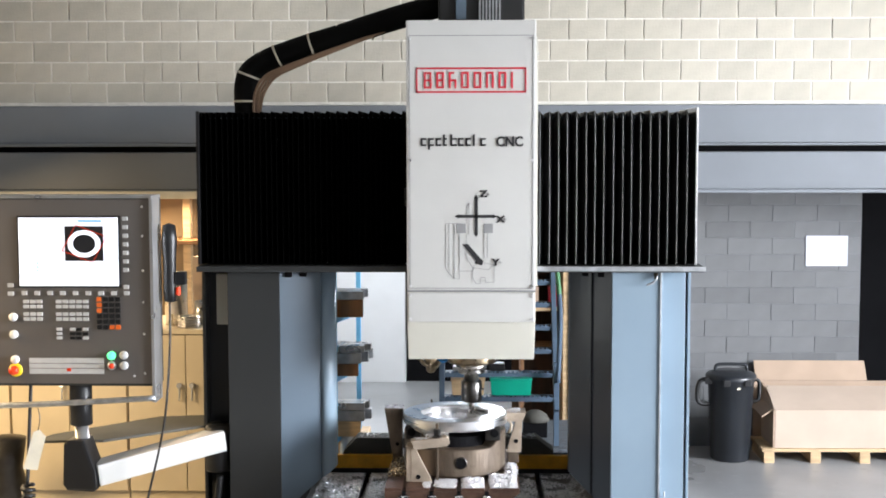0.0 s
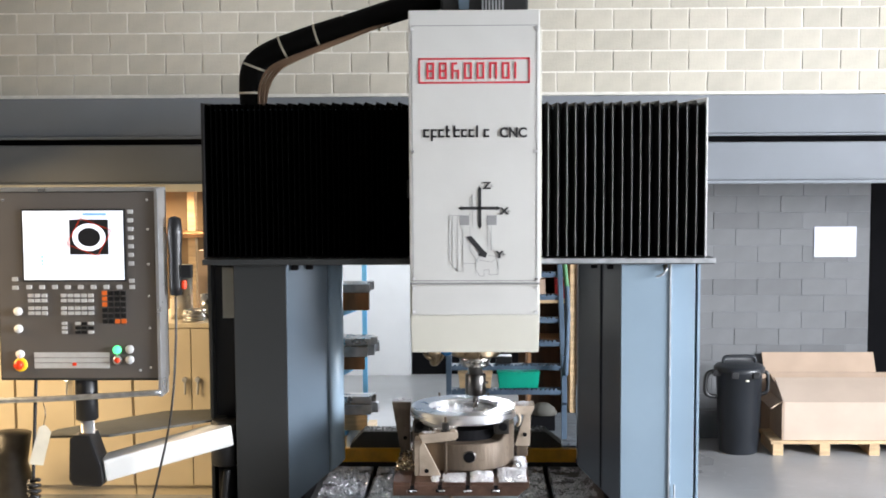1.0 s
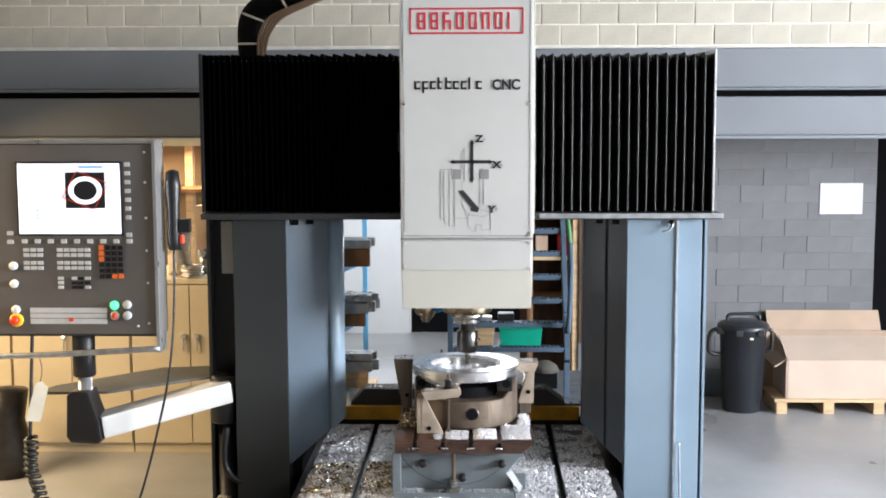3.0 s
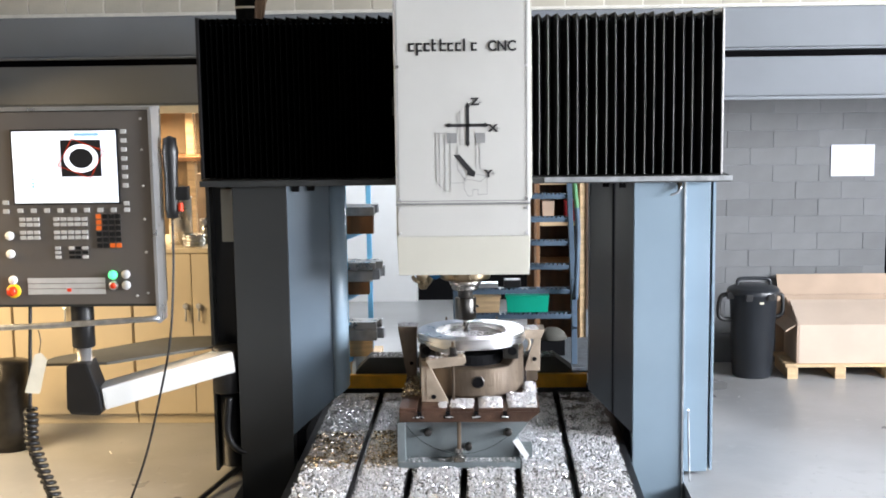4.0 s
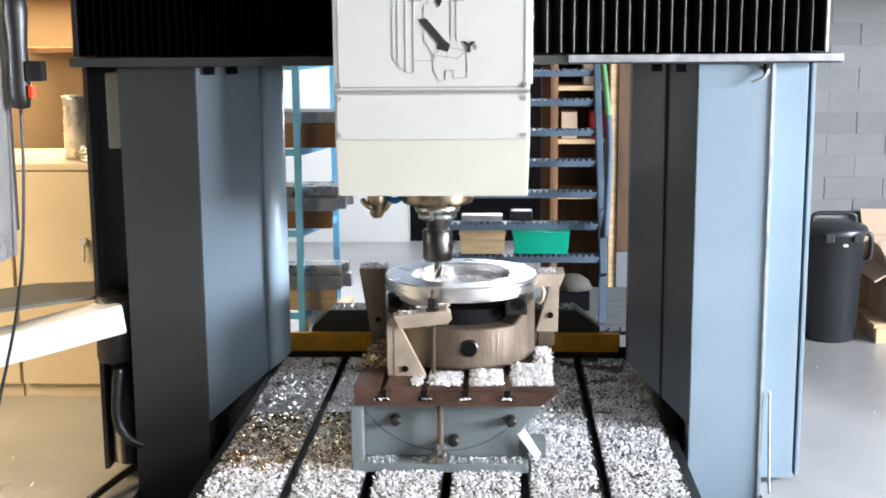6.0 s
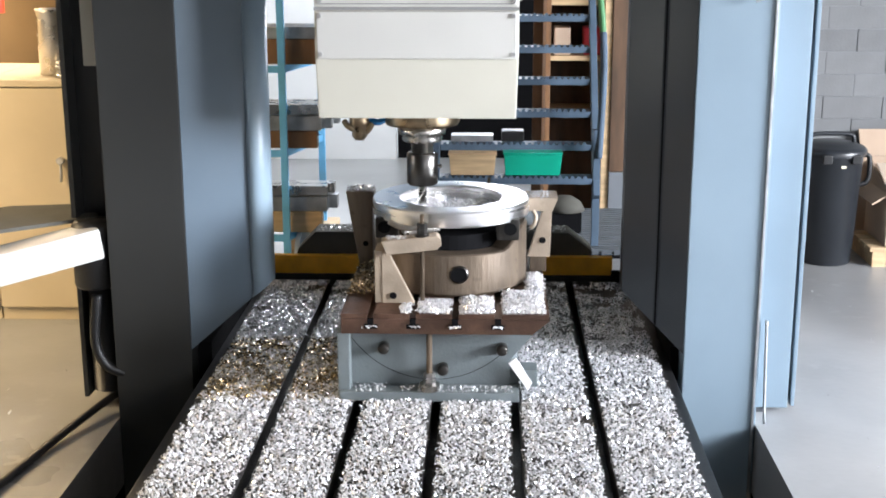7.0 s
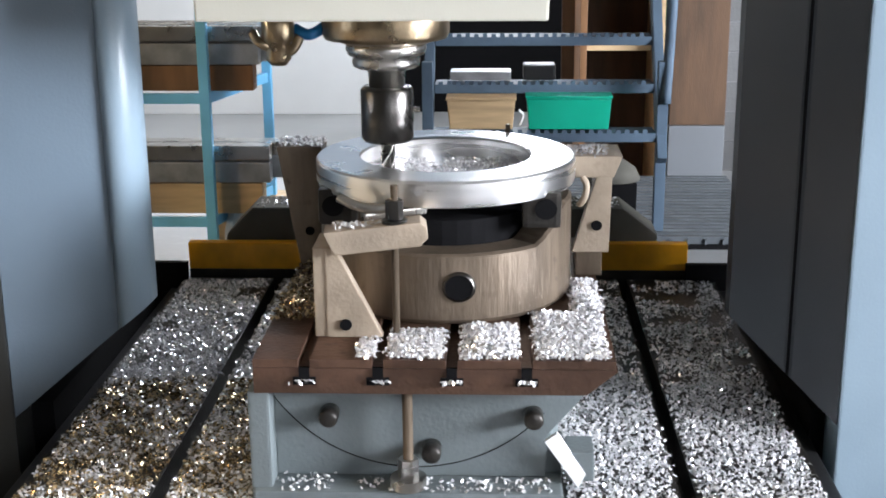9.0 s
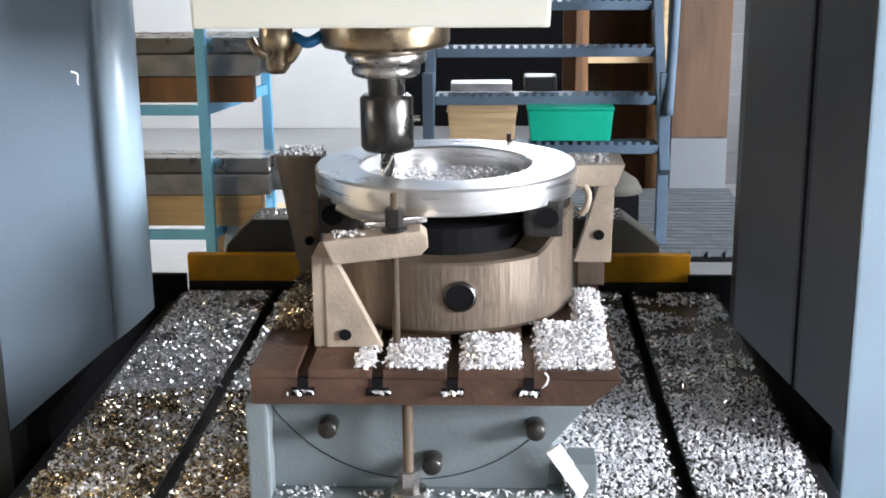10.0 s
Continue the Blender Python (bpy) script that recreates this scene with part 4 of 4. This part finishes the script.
def knob(x, z, r, m, name, d=0.014):
    below(console, part(name, lathe([(0, -d), (r * 0.8, -d), (r, -d * 0.6), (r, 0), (0, 0)], (x, CYF, z), 20, "y"), m, smooth=True))


for x, z, m in ((-1.375, 0.898, M_GREENL), (-1.328, 0.9, M_KEY), (-1.328, 0.86, M_KEY), (-1.745, 1.044, M_WHITEP), (-1.745, 0.978, M_WHITEP), (-1.742, 0.882, M_WHITEP)):
    knob(x, z, 0.016, m, "push_button")
knob(-1.375, 0.859, 0.017, M_SILVER, "button_ring", 0.008)
knob(-1.375, 0.859, 0.011, M_REDB, "push_button", 0.016)
knob(-1.742, 0.842, 0.026, M_YELB, "emergency_base", 0.008)
knob(-1.745, 0.842, 0.018, M_REDB, "emergency_button", 0.03)
for x, z in ((-1.25, 1.46), (-1.25, 1.35), (-1.25, 1.22), (-1.25, 1.10), (-1.25, 0.98), (-1.25, 0.83), (-1.79, 1.46), (-1.29, 0.82)):
    knob(x, z, 0.005, M_SILVER, "screw", 0.003)
below(console, part("lower_rail", tube([(-2.0, CYF - 0.01, 0.70), (-1.6, CYF - 0.012, 0.715), (-1.21, CYF - 0.01, 0.738)], 0.011, 12), M_GALV, smooth=True),
      part("neck", cyl(0.042, 0.62, 0.782, (-1.515, -0.44, 0), 28, ch=0.004), M_BLACKP, smooth=True),
      part("neck_tube", cyl(0.026, 0.55, 0.62, (-1.515, -0.44, 0), 24), M_SILVER, smooth=True),
      part("elbow_boot", prism([(-1.57, 0.555), (-1.575, 0.40), (-1.56, 0.375), (-1.455, 0.37), (-1.445, 0.385), (-1.45, 0.45), (-1.49, 0.57), (-1.55, 0.572)], -0.50, -0.38, "y", 0.012), M_BLACKP),
      part("arm", beam_box((-1.47, -0.44, 0.428), (-1.04, -0.13, 0.495), 0.10, 0.085, None, 0.012), M_CREAM, label="white swing arm tube"),
      part("arm_tray", prism([(-1.72, -0.40), (-1.45, -0.38), (-1.05, -0.06), (-1.12, 0.10), (-1.34, 0.06), (-1.68, -0.28)], 0.536, 0.546), M_TRAY, label="grey sheet tray over the arm"))
pend = thing("handwheel_pendant", "black handheld pendant hanging beside the console", "pendant", (-1.165, -0.42, 1.08))
below(pend, part("case", lathe([(0, 1.09), (0.022, 1.095), (0.026, 1.13), (0.024, 1.25), (0.03, 1.33), (0.024, 1.385), (0, 1.395)], (-1.168, -0.42, 0), 16), M_BLACKP, smooth=True),
      part("bracket", box(-1.145, -1.105, -0.44, -0.40, 1.16, 1.21, 0.004), M_BLACKP), part("red_tip", cyl(0.01, 1.12, 1.15, (-1.135, -0.43, 0), 10), M_REDB),
      part("cable", tube([(-1.17, -0.42, 1.09), (-1.172, -0.43, 0.9), (-1.19, -0.45, 0.65), (-1.235, -0.48, 0.42), (-1.29, -0.52, 0.2), (-1.36, -0.56, 0.01)], 0.0045, 8), M_BLACKP, smooth=True))
tag = thing("paper_tag", "cream paper tag hanging on a cord", "tag", (-1.68, -0.53, 0.5))
bm = prism([(-0.026, -0.075), (0.026, -0.07), (0.028, 0.06), (0.0, 0.082), (-0.02, 0.07)], -0.001, 0.001, "y")
bmesh.ops.transform(bm, matrix=pose(-1.665, -0.54, 0.54, 0, 14, 15), verts=bm.verts)
below(tag, part("card", bm, M_CREAMTRIM), part("cord", tube([(-1.655, -0.53, 0.61), (-1.645, -0.53, 0.66), (-1.655, -0.52, 0.70)], 0.002, 6), M_BLACKP))
coil = thing("coiled_cable", "black coiled console cable", "cable", (-1.70, -0.5, 0.0))
pts = [(-1.71 + 0.0016 * max(0, k - 30) + 0.022 * math.cos(k * 1.3), -0.5 + 0.022 * math.sin(k * 1.3), 0.40 - k * 0.0045) for k in range(88)]
below(coil, part("coil", tube(pts, 0.0085, 6, None, 1), M_BLACKP, smooth=True), part("lead", tube([(-1.70, -0.46, 0.79), (-1.705, -0.48, 0.6), (-1.71, -0.5, 0.40)], 0.007, 8), M_BLACKP, smooth=True))
flc = tagged(part("floor_cable", tube([(-1.0, -0.05, 0.05), (-1.06, -0.18, 0.03), (-1.13, -0.45, 0.012), (-1.17, -0.8, 0.012), (-1.12, -1.2, 0.012)], 0.011, 8), M_BLACKP, smooth=True), "black cable lying on the concrete floor", "cable")

# ---- cabinets and goods behind the console ----


def cabinet(x0, x1, label):
    ob = thing("storage_cabinet", label, "cabinet", ((x0 + x1) / 2, 0.95, 0), group="cream cabinets by the wall")
    below(ob, part("body", box(x0, x1, 0.72, 1.2, 0.0, 0.80, 0.003), M_CAB), part("top", box(x0 - 0.002, x1 + 0.002, 0.695, 1.21, 0.803, 0.825, 0.003), M_CAB))
    mid = (x0 + x1) / 2
    for a, b, hx in ((x0 + 0.003, mid - 0.002, mid - 0.03), (mid + 0.002, x1 - 0.003, mid + 0.03)):
        d = below(ob, part("door", box(a, b, 0.70, 0.718, 0.05, 0.798, 0.003), M_CAB))
        h = part("handle", cyl(0.012, -0.02, 0.0, (hx, 0.70, 0.56), 14, "y", tube([(hx, 0.69, 0.555), (hx + 0.002, 0.683, 0.52), (hx, 0.685, 0.49)], 0.005, 8)), M_SILVER, smooth=True)
        h.parent = d
    return ob


for i in range(3):
    cabinet(-1.09 - 0.56 * (i + 1), -1.09 - 0.56 * i - 0.006, "cream painted two-door storage cabinet")
can = thing("steel_pot", "tall polished steel pot on the cabinet", "pot", (-1.45, 0.86, 0.825))
below(can, part("pot", lathe([(0, 0.826), (0.052, 0.826), (0.054, 0.83), (0.054, 1.035), (0.058, 1.045), (0.05, 1.045), (0.05, 0.84), (0, 0.84)], (-1.45, 0.86, 0), 32), M_STEEL, smooth=True))
for i in range(4):
    tagged(part("steel_ring", lathe([(0.028, 0), (0.05, 0), (0.052, 0.006), (0.05, 0.013), (0.028, 0.013), (0.028, 0)], (-1.375 + 0.004 * (i % 2), 0.78, 0.826 + i * 0.0135), 28), M_STEEL, smooth=True), "machined steel ring in a stack on the cabinet", "ring", "stacked rings")
can2 = tagged(part("steel_cup", lathe([(0, 0.826), (0.03, 0.826), (0.03, 0.94), (0.026, 0.94), (0.026, 0.83), (0, 0.83)], (-1.335, 0.88, 0), 24), M_STEEL, smooth=True), "small steel cup on the cabinet", "cup")
cb = tagged(part("cardboard_box", box(-1.40, -1.32, 1.0, 1.08, 0.826, 1.14, 0.003), M_CARD), "small cardboard box on the cabinet", "box")
post = tagged(part("wooden_post", box(-1.56, -1.52, 1.50, 1.56, 0.0, 1.42, 0.003), M_PINE), "pale wooden post before the warm wall", "post", kind="structure")
tagged(part("wooden_shelf", box(-1.9, -1.25, 1.3, 1.6, 1.18, 1.2, 0.002), M_WOOD), "brown wooden wall shelf", "shelf", kind="structure")
stool = thing("dark_machine_part", "dark oily round casting beside the cabinet", "casting", (-2.3, 0.3, 0))
below(stool, part("casting", lathe([(0, 0), (0.1, 0.0), (0.12, 0.1), (0.08, 0.25), (0.1, 0.38), (0, 0.4)], (-2.12, 0.35, 0), 24), M_TABLE, smooth=True))

# ---- blue rack with bar stock ----
rack = thing("cantilever_rack", "sky blue steel rack holding metal bars", "rack", (-0.75, 1.0, 0))
for x, y in ((-0.69, 0.90), (-0.605, 1.25), (-1.2, 0.90), (-1.2, 1.25)):
    below(rack, part("upright", box(x - 0.012, x + 0.012, y - 0.012, y + 0.012, 0.0, 1.35, 0.002), M_BLUE))
for z in (1.14, 0.84, 0.55, 0.25):
    below(rack, part("cross_rail", beam_box((-0.69, 0.90, z), (-0.605, 1.25, z), 0.014, 0.025), M_BLUE), part("rail", box(-1.2, -0.70, 0.893, 0.907, z - 0.012, z + 0.012, 0.002), M_BLUE))


def bars(z, xs, m, name, label, w, h):
    for i, x in enumerate(xs):
        x -= 0.02
        tagged(part(name, box(x - 0.45, x, 0.93 + i * 0.055, 0.93 + i * 0.055 + w, z, z + h, 0.003), m), label, "bar stock", "bars on the rack")


bars(0.853, [-0.535, -0.55], M_WOOD, "wooden_beam", "brown wooden beam end on the rack", 0.05, 0.085)
bars(0.940, [-0.53, -0.55, -0.52], M_GALV, "metal_bar", "wrapped metal bar on the rack", 0.045, 0.04)
bars(0.563, [-0.56, -0.58], M_WOOD, "wooden_beam", "brown wooden beam end on the rack", 0.05, 0.06)
bars(0.625, [-0.545, -0.515, -0.53, -0.50], M_GALV, "metal_bar", "grey metal section on the rack", 0.04, 0.05)
bars(0.68, [-0.53, -0.50, -0.52], M_STEEL, "metal_bar", "bright metal section on the rack", 0.04, 0.035)
bars(0.263, [-0.55, -0.56], M_PINE, "wooden_beam", "pale wooden beam end on the rack", 0.05, 0.075)
bars(0.34, [-0.53, -0.50, -0.54], M_GALV, "metal_bar", "grey metal channel on the rack", 0.045, 0.05)
bars(0.395, [-0.53, -0.51], M_STEEL, "metal_bar", "bright metal channel on the rack", 0.05, 0.035)
tagged(part("plastic_bag", lathe([(0.055, 0.0), (0.058, 0.10), (0.05, 0.22), (0.026, 0.31), (0.03, 0.35), (0, 0.37)], (-0.625, 0.97, 0.0), 9), M_CLEAR), "white plastic bag on the floor under the rack", "bag")
tagged(part("wooden_crate", box(-0.72, -0.55, 1.04, 1.3, 0.0, 0.235, 0.004), M_PINE), "pale wooden crate under the rack", "crate")

# ---- stairs ----
stair = thing("rolling_stairs", "blue-grey steel steps with toothed treads", "stairs", (0.1, 1.2, 0))
SX0, SX1 = -0.158, 0.38
for k in range(9):
    z, y = 0.452 + k * 0.108, 1.0 + k * 0.07
    tr = below(stair, part("tread", box(SX0, SX1, y, y + 0.085, z - 0.026, z - 0.004, 0.002), M_STAIR))
    bm = None
    for i in range(24):
        x = SX0 + 0.01 + i * (SX1 - SX0 - 0.02) / 24
        bm = box(x, x + 0.011, y, y + 0.005, z - 0.005, z + 0.003 + 0.002 * (i % 2), 0, bm)
    t2 = part("teeth", bm, M_STAIR)
    t2.parent = tr
for x in (SX0 - 0.014, SX1 + 0.014):
    below(stair, part("stringer", beam_box((x, 0.99, 0.38), (x, 1.62, 1.38), 0.024, 0.05, None, 0.003), M_STAIR),
          part("leg", box(x - 0.013, x + 0.013, 1.0, 1.03, 0.0 if x < 0 else 0.203, 0.62, 0.002), M_STAIR))
below(stair, part("handrail", tube([(SX1 + 0.03, 1.05, 0.70), (SX1 + 0.03, 1.08, 0.95), (SX1 - 0.005, 1.2, 1.30), (SX1 - 0.02, 1.3, 1.45)], 0.012, 10), M_HANDG, smooth=True, label="green handrail"),
      part("rail_post", tube([(SX1 + 0.02, 1.0, 0.52), (SX1 + 0.032, 1.03, 0.80), (SX1 + 0.03, 1.07, 0.95)], 0.013, 10), M_STAIR, smooth=True))


def crate(x0, x1, y, z, h, m, name, label):
    ob = thing(name, label, "crate", ((x0 + x1) / 2, y, z))
    bm = prism([(x0 + 0.006, z), (x1 - 0.006, z), (x1, z + h), (x0, z + h)], y, y + 0.12, "y", 0.003)
    below(ob, part("shell", bm, m), part("rim", box(x0 - 0.003, x1 + 0.003, y - 0.004, y + 0.124, z + h + 0.001, z + h + 0.007, 0.002), m))


crate(0.068, 0.272, 1.01, 0.456, 0.074, M_GREEN, "plastic_crate", "green plastic crate standing on the steps")
crate(-0.125, 0.04, 1.01, 0.456, 0.070, M_PINE, "parts_tray", "tan tray standing on the steps")
tagged(part("metal_sheet", box(-0.12, 0.03, 1.085, 1.15, 0.564, 0.585, 0.003), M_GALV), "grey metal sheet lying on a tread", "sheet")
tagged(part("tool_case", box(0.06, 0.14, 1.085, 1.16, 0.564, 0.60, 0.006), M_BLACKP), "black case on a tread", "case")
cupb = thing("wooden_cupboard", "open brown wooden cupboard behind the steps", "cupboard", (0.4, 1.9, 0))
below(cupb, part("back", box(0.2, 0.62, 2.05, 2.07, 0.0, 1.4), M_WOODD), part("side", box(0.47, 0.50, 1.7, 2.05, 0.0, 1.4, 0.002), M_PINE), part("side", box(0.24, 0.26, 1.75, 2.05, 0.0, 1.4, 0.002), M_WOOD),
      part("stile", box(0.502, 0.665, 1.69, 1.72, 0.34, 1.4, 0.002), M_WOODD), part("plinth", box(0.502, 0.665, 1.688, 1.72, 0.0, 0.338, 0.002), M_BEAM),
      *[part("shelf", box(0.26, 0.47, 1.76, 2.05, z, z + 0.02, 0.002), M_PINE) for z in (0.55, 0.78, 1.0, 1.2)])
for x, z, m, n, l in ((0.31, 0.80, M_CARD, "cardboard_box", "small cardboard box in the cupboard"), (0.40, 1.02, M_CARDL, "cardboard_box", "pale cardboard box in the cupboard"), (0.43, 0.80, M_RED, "red_bottle", "red bottle in the cupboard")):
    tagged(part(n, box(x - 0.035, x + 0.03, 1.78, 1.9, z + 0.001, z + 0.11, 0.004), m), l, "box")
dustp = tagged(part("metal_scoop", lathe([(0, 0.0), (0.075, 0.0), (0.06, 0.03), (0.03, 0.05), (0, 0.055)], (0.30, 1.25, 0.28), 20), M_TRAY, smooth=True), "grey metal dome under the steps", "scoop")
tagged(part("scoop_stand", box(0.24, 0.36, 1.19, 1.31, 0.203, 0.279, 0.004), M_DARK), "dark stand under the steps", "stand")
grating = thing("floor_grating", "grey steel grating platform on the floor", "grating", (0.38, 1.3, 0))
for x, y in ((0.115, 0.97), (0.65, 0.97), (0.115, 1.62), (0.65, 1.62)):
    below(grating, part("leg", box(x - 0.012, x + 0.012, y - 0.012, y + 0.012, 0.0, 0.17), M_GRATE))
# Near-black sheet under the bars puts the darkness between them into colour.
below(grating, part("frame", box(0.10, 0.665, 0.95, 1.64, 0.170, 0.182, 0.002), M_DARK))
for i in range(20):
    below(grating, part("bar", box(0.10, 0.665, 0.955 + i * 0.0345, 0.970 + i * 0.0345, 0.183, 0.202), M_GRATE))
for i in range(13):
    below(grating, part("cross_bar", box(0.115 + i * 0.043, 0.121 + i * 0.043, 0.95, 1.64, 0.1825, 0.196), M_GRATE))

# ---- bin, pallet, carton, paper ----
bx, by = 1.365, 1.60
bin_ = thing("rubbish_bin", "charcoal plastic rubbish bin with clamped lid", "rubbish bin", (bx, by, 0))
below(bin_, part("body", lathe([(0, 0), (0.098, 0), (0.102, 0.006), (0.122, 0.43), (0.13, 0.435), (0.13, 0.45), (0.115, 0.45), (0, 0.44)], (bx, by, 0), 40), M_BIN, smooth=True))
lid = below(bin_, part("lid", lathe([(0.134, 0.44), (0.136, 0.455), (0.125, 0.468), (0.11, 0.47), (0.095, 0.48), (0, 0.486)], (bx, by, 0), 40), M_BIN, smooth=True))
o = part("lid_handle", tube([(bx - 0.085, by, 0.478), (bx - 0.075, by, 0.51), (bx, by, 0.515), (bx + 0.075, by, 0.51), (bx + 0.085, by, 0.478)], 0.009, 10), M_BIN, smooth=True)
o.parent = lid
for a in (200, 300, 250):
    x, y = bx + 0.135 * math.cos(radians(a)), by + 0.135 * math.sin(radians(a))
    below(bin_, part("clamp", box(x - 0.018, x + 0.018, y - 0.012, y + 0.01, 0.415, 0.45, 0.004), M_BLACKP))
below(bin_, part("side_handle", tube([(bx - 0.12, by - 0.02, 0.44), (bx - 0.175, by - 0.03, 0.42), (bx - 0.18, by - 0.03, 0.32), (bx - 0.118, by - 0.02, 0.30)], 0.012, 10), M_BLACKP, smooth=True),
      part("side_handle", tube([(bx + 0.12, by, 0.43), (bx + 0.15, by, 0.42), (bx + 0.15, by, 0.33), (bx + 0.116, by, 0.31)], 0.01, 10), M_BLACKP, smooth=True),
      part("sticker", box(bx + 0.01, bx + 0.028, by - 0.127, by - 0.119, 0.398, 0.408), M_CREAMTRIM))
pallet = thing("wooden_pallet", "pale wooden pallet on the concrete floor", "pallet", (1.9, 1.6, 0))
for x in (1.555, 1.80, 2.06, 2.28):
    below(pallet, part("foot_block", box(x - 0.027, x + 0.027, 1.50, 1.80, 0.0, 0.062, 0.002), M_PINE))
for i in range(4):
    below(pallet, part("deck_board", box(1.515, 2.32, 1.492 + i * 0.08, 1.56 + i * 0.08, 0.063, 0.08, 0.002), M_PINE))
carton = thing("cardboard_carton", "open brown cardboard carton on a pallet", "carton", (1.9, 1.65, 0.08))
below(carton, part("front", box(1.585, 2.30, 1.505, 1.512, 0.081, 0.285, 0.001), M_CARDL), part("back", box(1.53, 2.30, 1.80, 1.807, 0.081, 0.39, 0.001), M_CARD),
      part("side", prism([(1.507, 0.081), (1.80, 0.081), (1.80, 0.38), (1.507, 0.285)], 1.575, 1.584, "x"), M_CARD), part("side", prism([(1.507, 0.081), (1.80, 0.081), (1.80, 0.38), (1.507, 0.285)], 2.301, 2.308, "x"), M_CARD),
      part("base", box(1.59, 2.29, 1.515, 1.80, 0.081, 0.088), M_CARD),
      part("front_flap", prism([(1.505, 0.286), (1.513, 0.286), (1.72, 0.372), (1.715, 0.378)], 1.58, 2.28, "x"), M_CARDL),
      part("back_flap", prism([(1.80, 0.392), (1.808, 0.392), (1.87, 0.49), (1.862, 0.492)], 1.54, 2.15, "x"), M_CARD, label="raised back flap"),
      part("side_flap", prism([(1.584, 0.286), (1.578, 0.29), (1.515, 0.25), (1.52, 0.244)], 1.52, 1.78, "y"), M_CARD))
tagged(part("wall_notice", box(1.825, 2.055, WALL_Y - 0.006, WALL_Y - 0.003, 1.017, 1.185), M_PAPER), "blank white paper notice fixed to the grey wall", "notice")

# ---- blocks of the walls ----


def block_mesh(w, h, d, m):
    me = bpy.data.meshes.new("block")
    bm = box(0, w, 0, d, 0, h, 0.0025)
    bm.to_mesh(me)
    bm.free()
    me.materials.append(m)
    return me


def lay(parent, x0, x1, z0, z1, y, L, H, m, joint, depth=0.03, at=(0, 0, 0)):
    full = block_mesh(L - joint, H - joint, depth, m)
    half = block_mesh(L / 2 - joint, H - joint, depth, m)
    z, r = z0, 0
    while z < z1 - 0.01:
        x = x0
        first = r % 2 == 1
        while x < x1 - 0.02:
            w = L / 2 if first or x + L > x1 + 0.01 else L
            first = False
            o = new("block", full if w == L else half)
            o.location = (x, y + random.uniform(-0.0015, 0.0015), z + joint / 2)
            o.parent = parent
            x += w
        z += H
        r += 1


lay(upper, -2.58, 2.58, BEAM_TOP + 0.016, 2.60, 1.15, 0.184, 0.1015, M_BLOCK, 0.0075)
lay(lower, 0.66, 2.13, 0.161, 1.49, WALL_Y, 0.245, 0.092, M_BLOCKG, 0.0035)

# ---- motion ----


def flying_chip(name, rows):
    bm = tube([(-0.011, 0, 0), (-0.004, 0.003, 0.004), (0.004, -0.002, 0.003), (0.011, 0.001, -0.003)], 0.0013, 6, None, 3)
    ob = tagged(part(name, bm, M_CHIP), "bright curled aluminium chip thrown from the cutter", "metal chip", "flying chips")
    walk(ob, rows)


def motions():
    flying_chip("metal_chip", [(0, pose(-0.16, -0.06, 0.584)), (9.6, pose(-0.16, -0.06, 0.584)), (9.8, pose(-0.40, -0.25, 0.84, 40, 30, 20)), (10.0, pose(-0.555, -0.4, 0.80, 80, 60, 50))])
    flying_chip("metal_chip", [(0, pose(-0.12, -0.04, 0.584)), (8.7, pose(-0.12, -0.04, 0.584)), (8.85, pose(0.02, -0.2, 0.75, 30, 50, 20)), (9.0, pose(0.03, -0.3, 0.72, 70, 80, 40)), (9.2, pose(0.06, -0.47, 0.41, 80, 90, 60)), (10.0, pose(0.06, -0.47, 0.41, 80, 90, 60))])
    flying_chip("metal_chip", [(0, pose(-0.05, -0.06, 0.584)), (0.35, pose(-0.05, -0.06, 0.584)), (0.6, pose(-0.5, -0.3, 0.9, 40, 50, 30)), (0.85, pose(-0.7, -0.5, 0.5, 80, 70, 60)), (1.05, pose(-0.68, -0.62, 0.176, 80, 80, 60)), (10.0, pose(-0.68, -0.62, 0.176, 80, 80, 60))])
    flying_chip("metal_chip", [(0, pose(-0.02, -0.12, 0.584)), (4.75, pose(-0.02, -0.12, 0.584)), (5.0, pose(0.52, -0.3, 0.654, 30, 50, 20)), (5.2, pose(0.40, -0.5, 0.176, 80, 80, 60)), (10, pose(0.40, -0.4, 0.176, 80, 80, 60))])
    flying_chip("metal_chip", [(0, pose(-0.03, -0.2, 0.584)), (7.3, pose(-0.03, -0.2, 0.584)), (7.5, pose(0.238, -0.3, 0.589, 40, 30, 60)), (7.7, pose(0.36, -0.45, 0.178, 80, 70, 90)), (10, pose(0.36, -0.42, 0.178, 80, 70, 90))])
    flying_chip("metal_chip", [(0, pose(-0.14, -0.2, 0.584)), (8.3, pose(-0.14, -0.2, 0.584)), (8.5, pose(0.184, -0.3, 0.715, 50, 30, 40)), (8.8, pose(0.42, -0.5, 0.178, 80, 70, 90)), (10, pose(0.42, -0.48, 0.178, 80, 70, 90))])
    for o in [table, *FIXTURE, *LYING]:
        x, y, z = o.location
        walk(o, [(t, pose(x, y + d, z)) for t, d in TABLE_Y])
    walk(head, [(t, pose(x, 0, 0)) for t, x in HEAD_X])


TABLE_Y = [(0, 0), (4, 0), (5, 0.01), (6, 0.035), (7.5, 0.06), (8.5, 0.09), (9, 0.105), (10, 0.11)]
HEAD_X = [(0, -0.019), (1, -0.036), (2.5, -0.066), (4, -0.107), (5, -0.125), (6, -0.151), (7.5, -0.167), (8.5, -0.177), (10, -0.177)]
motions()
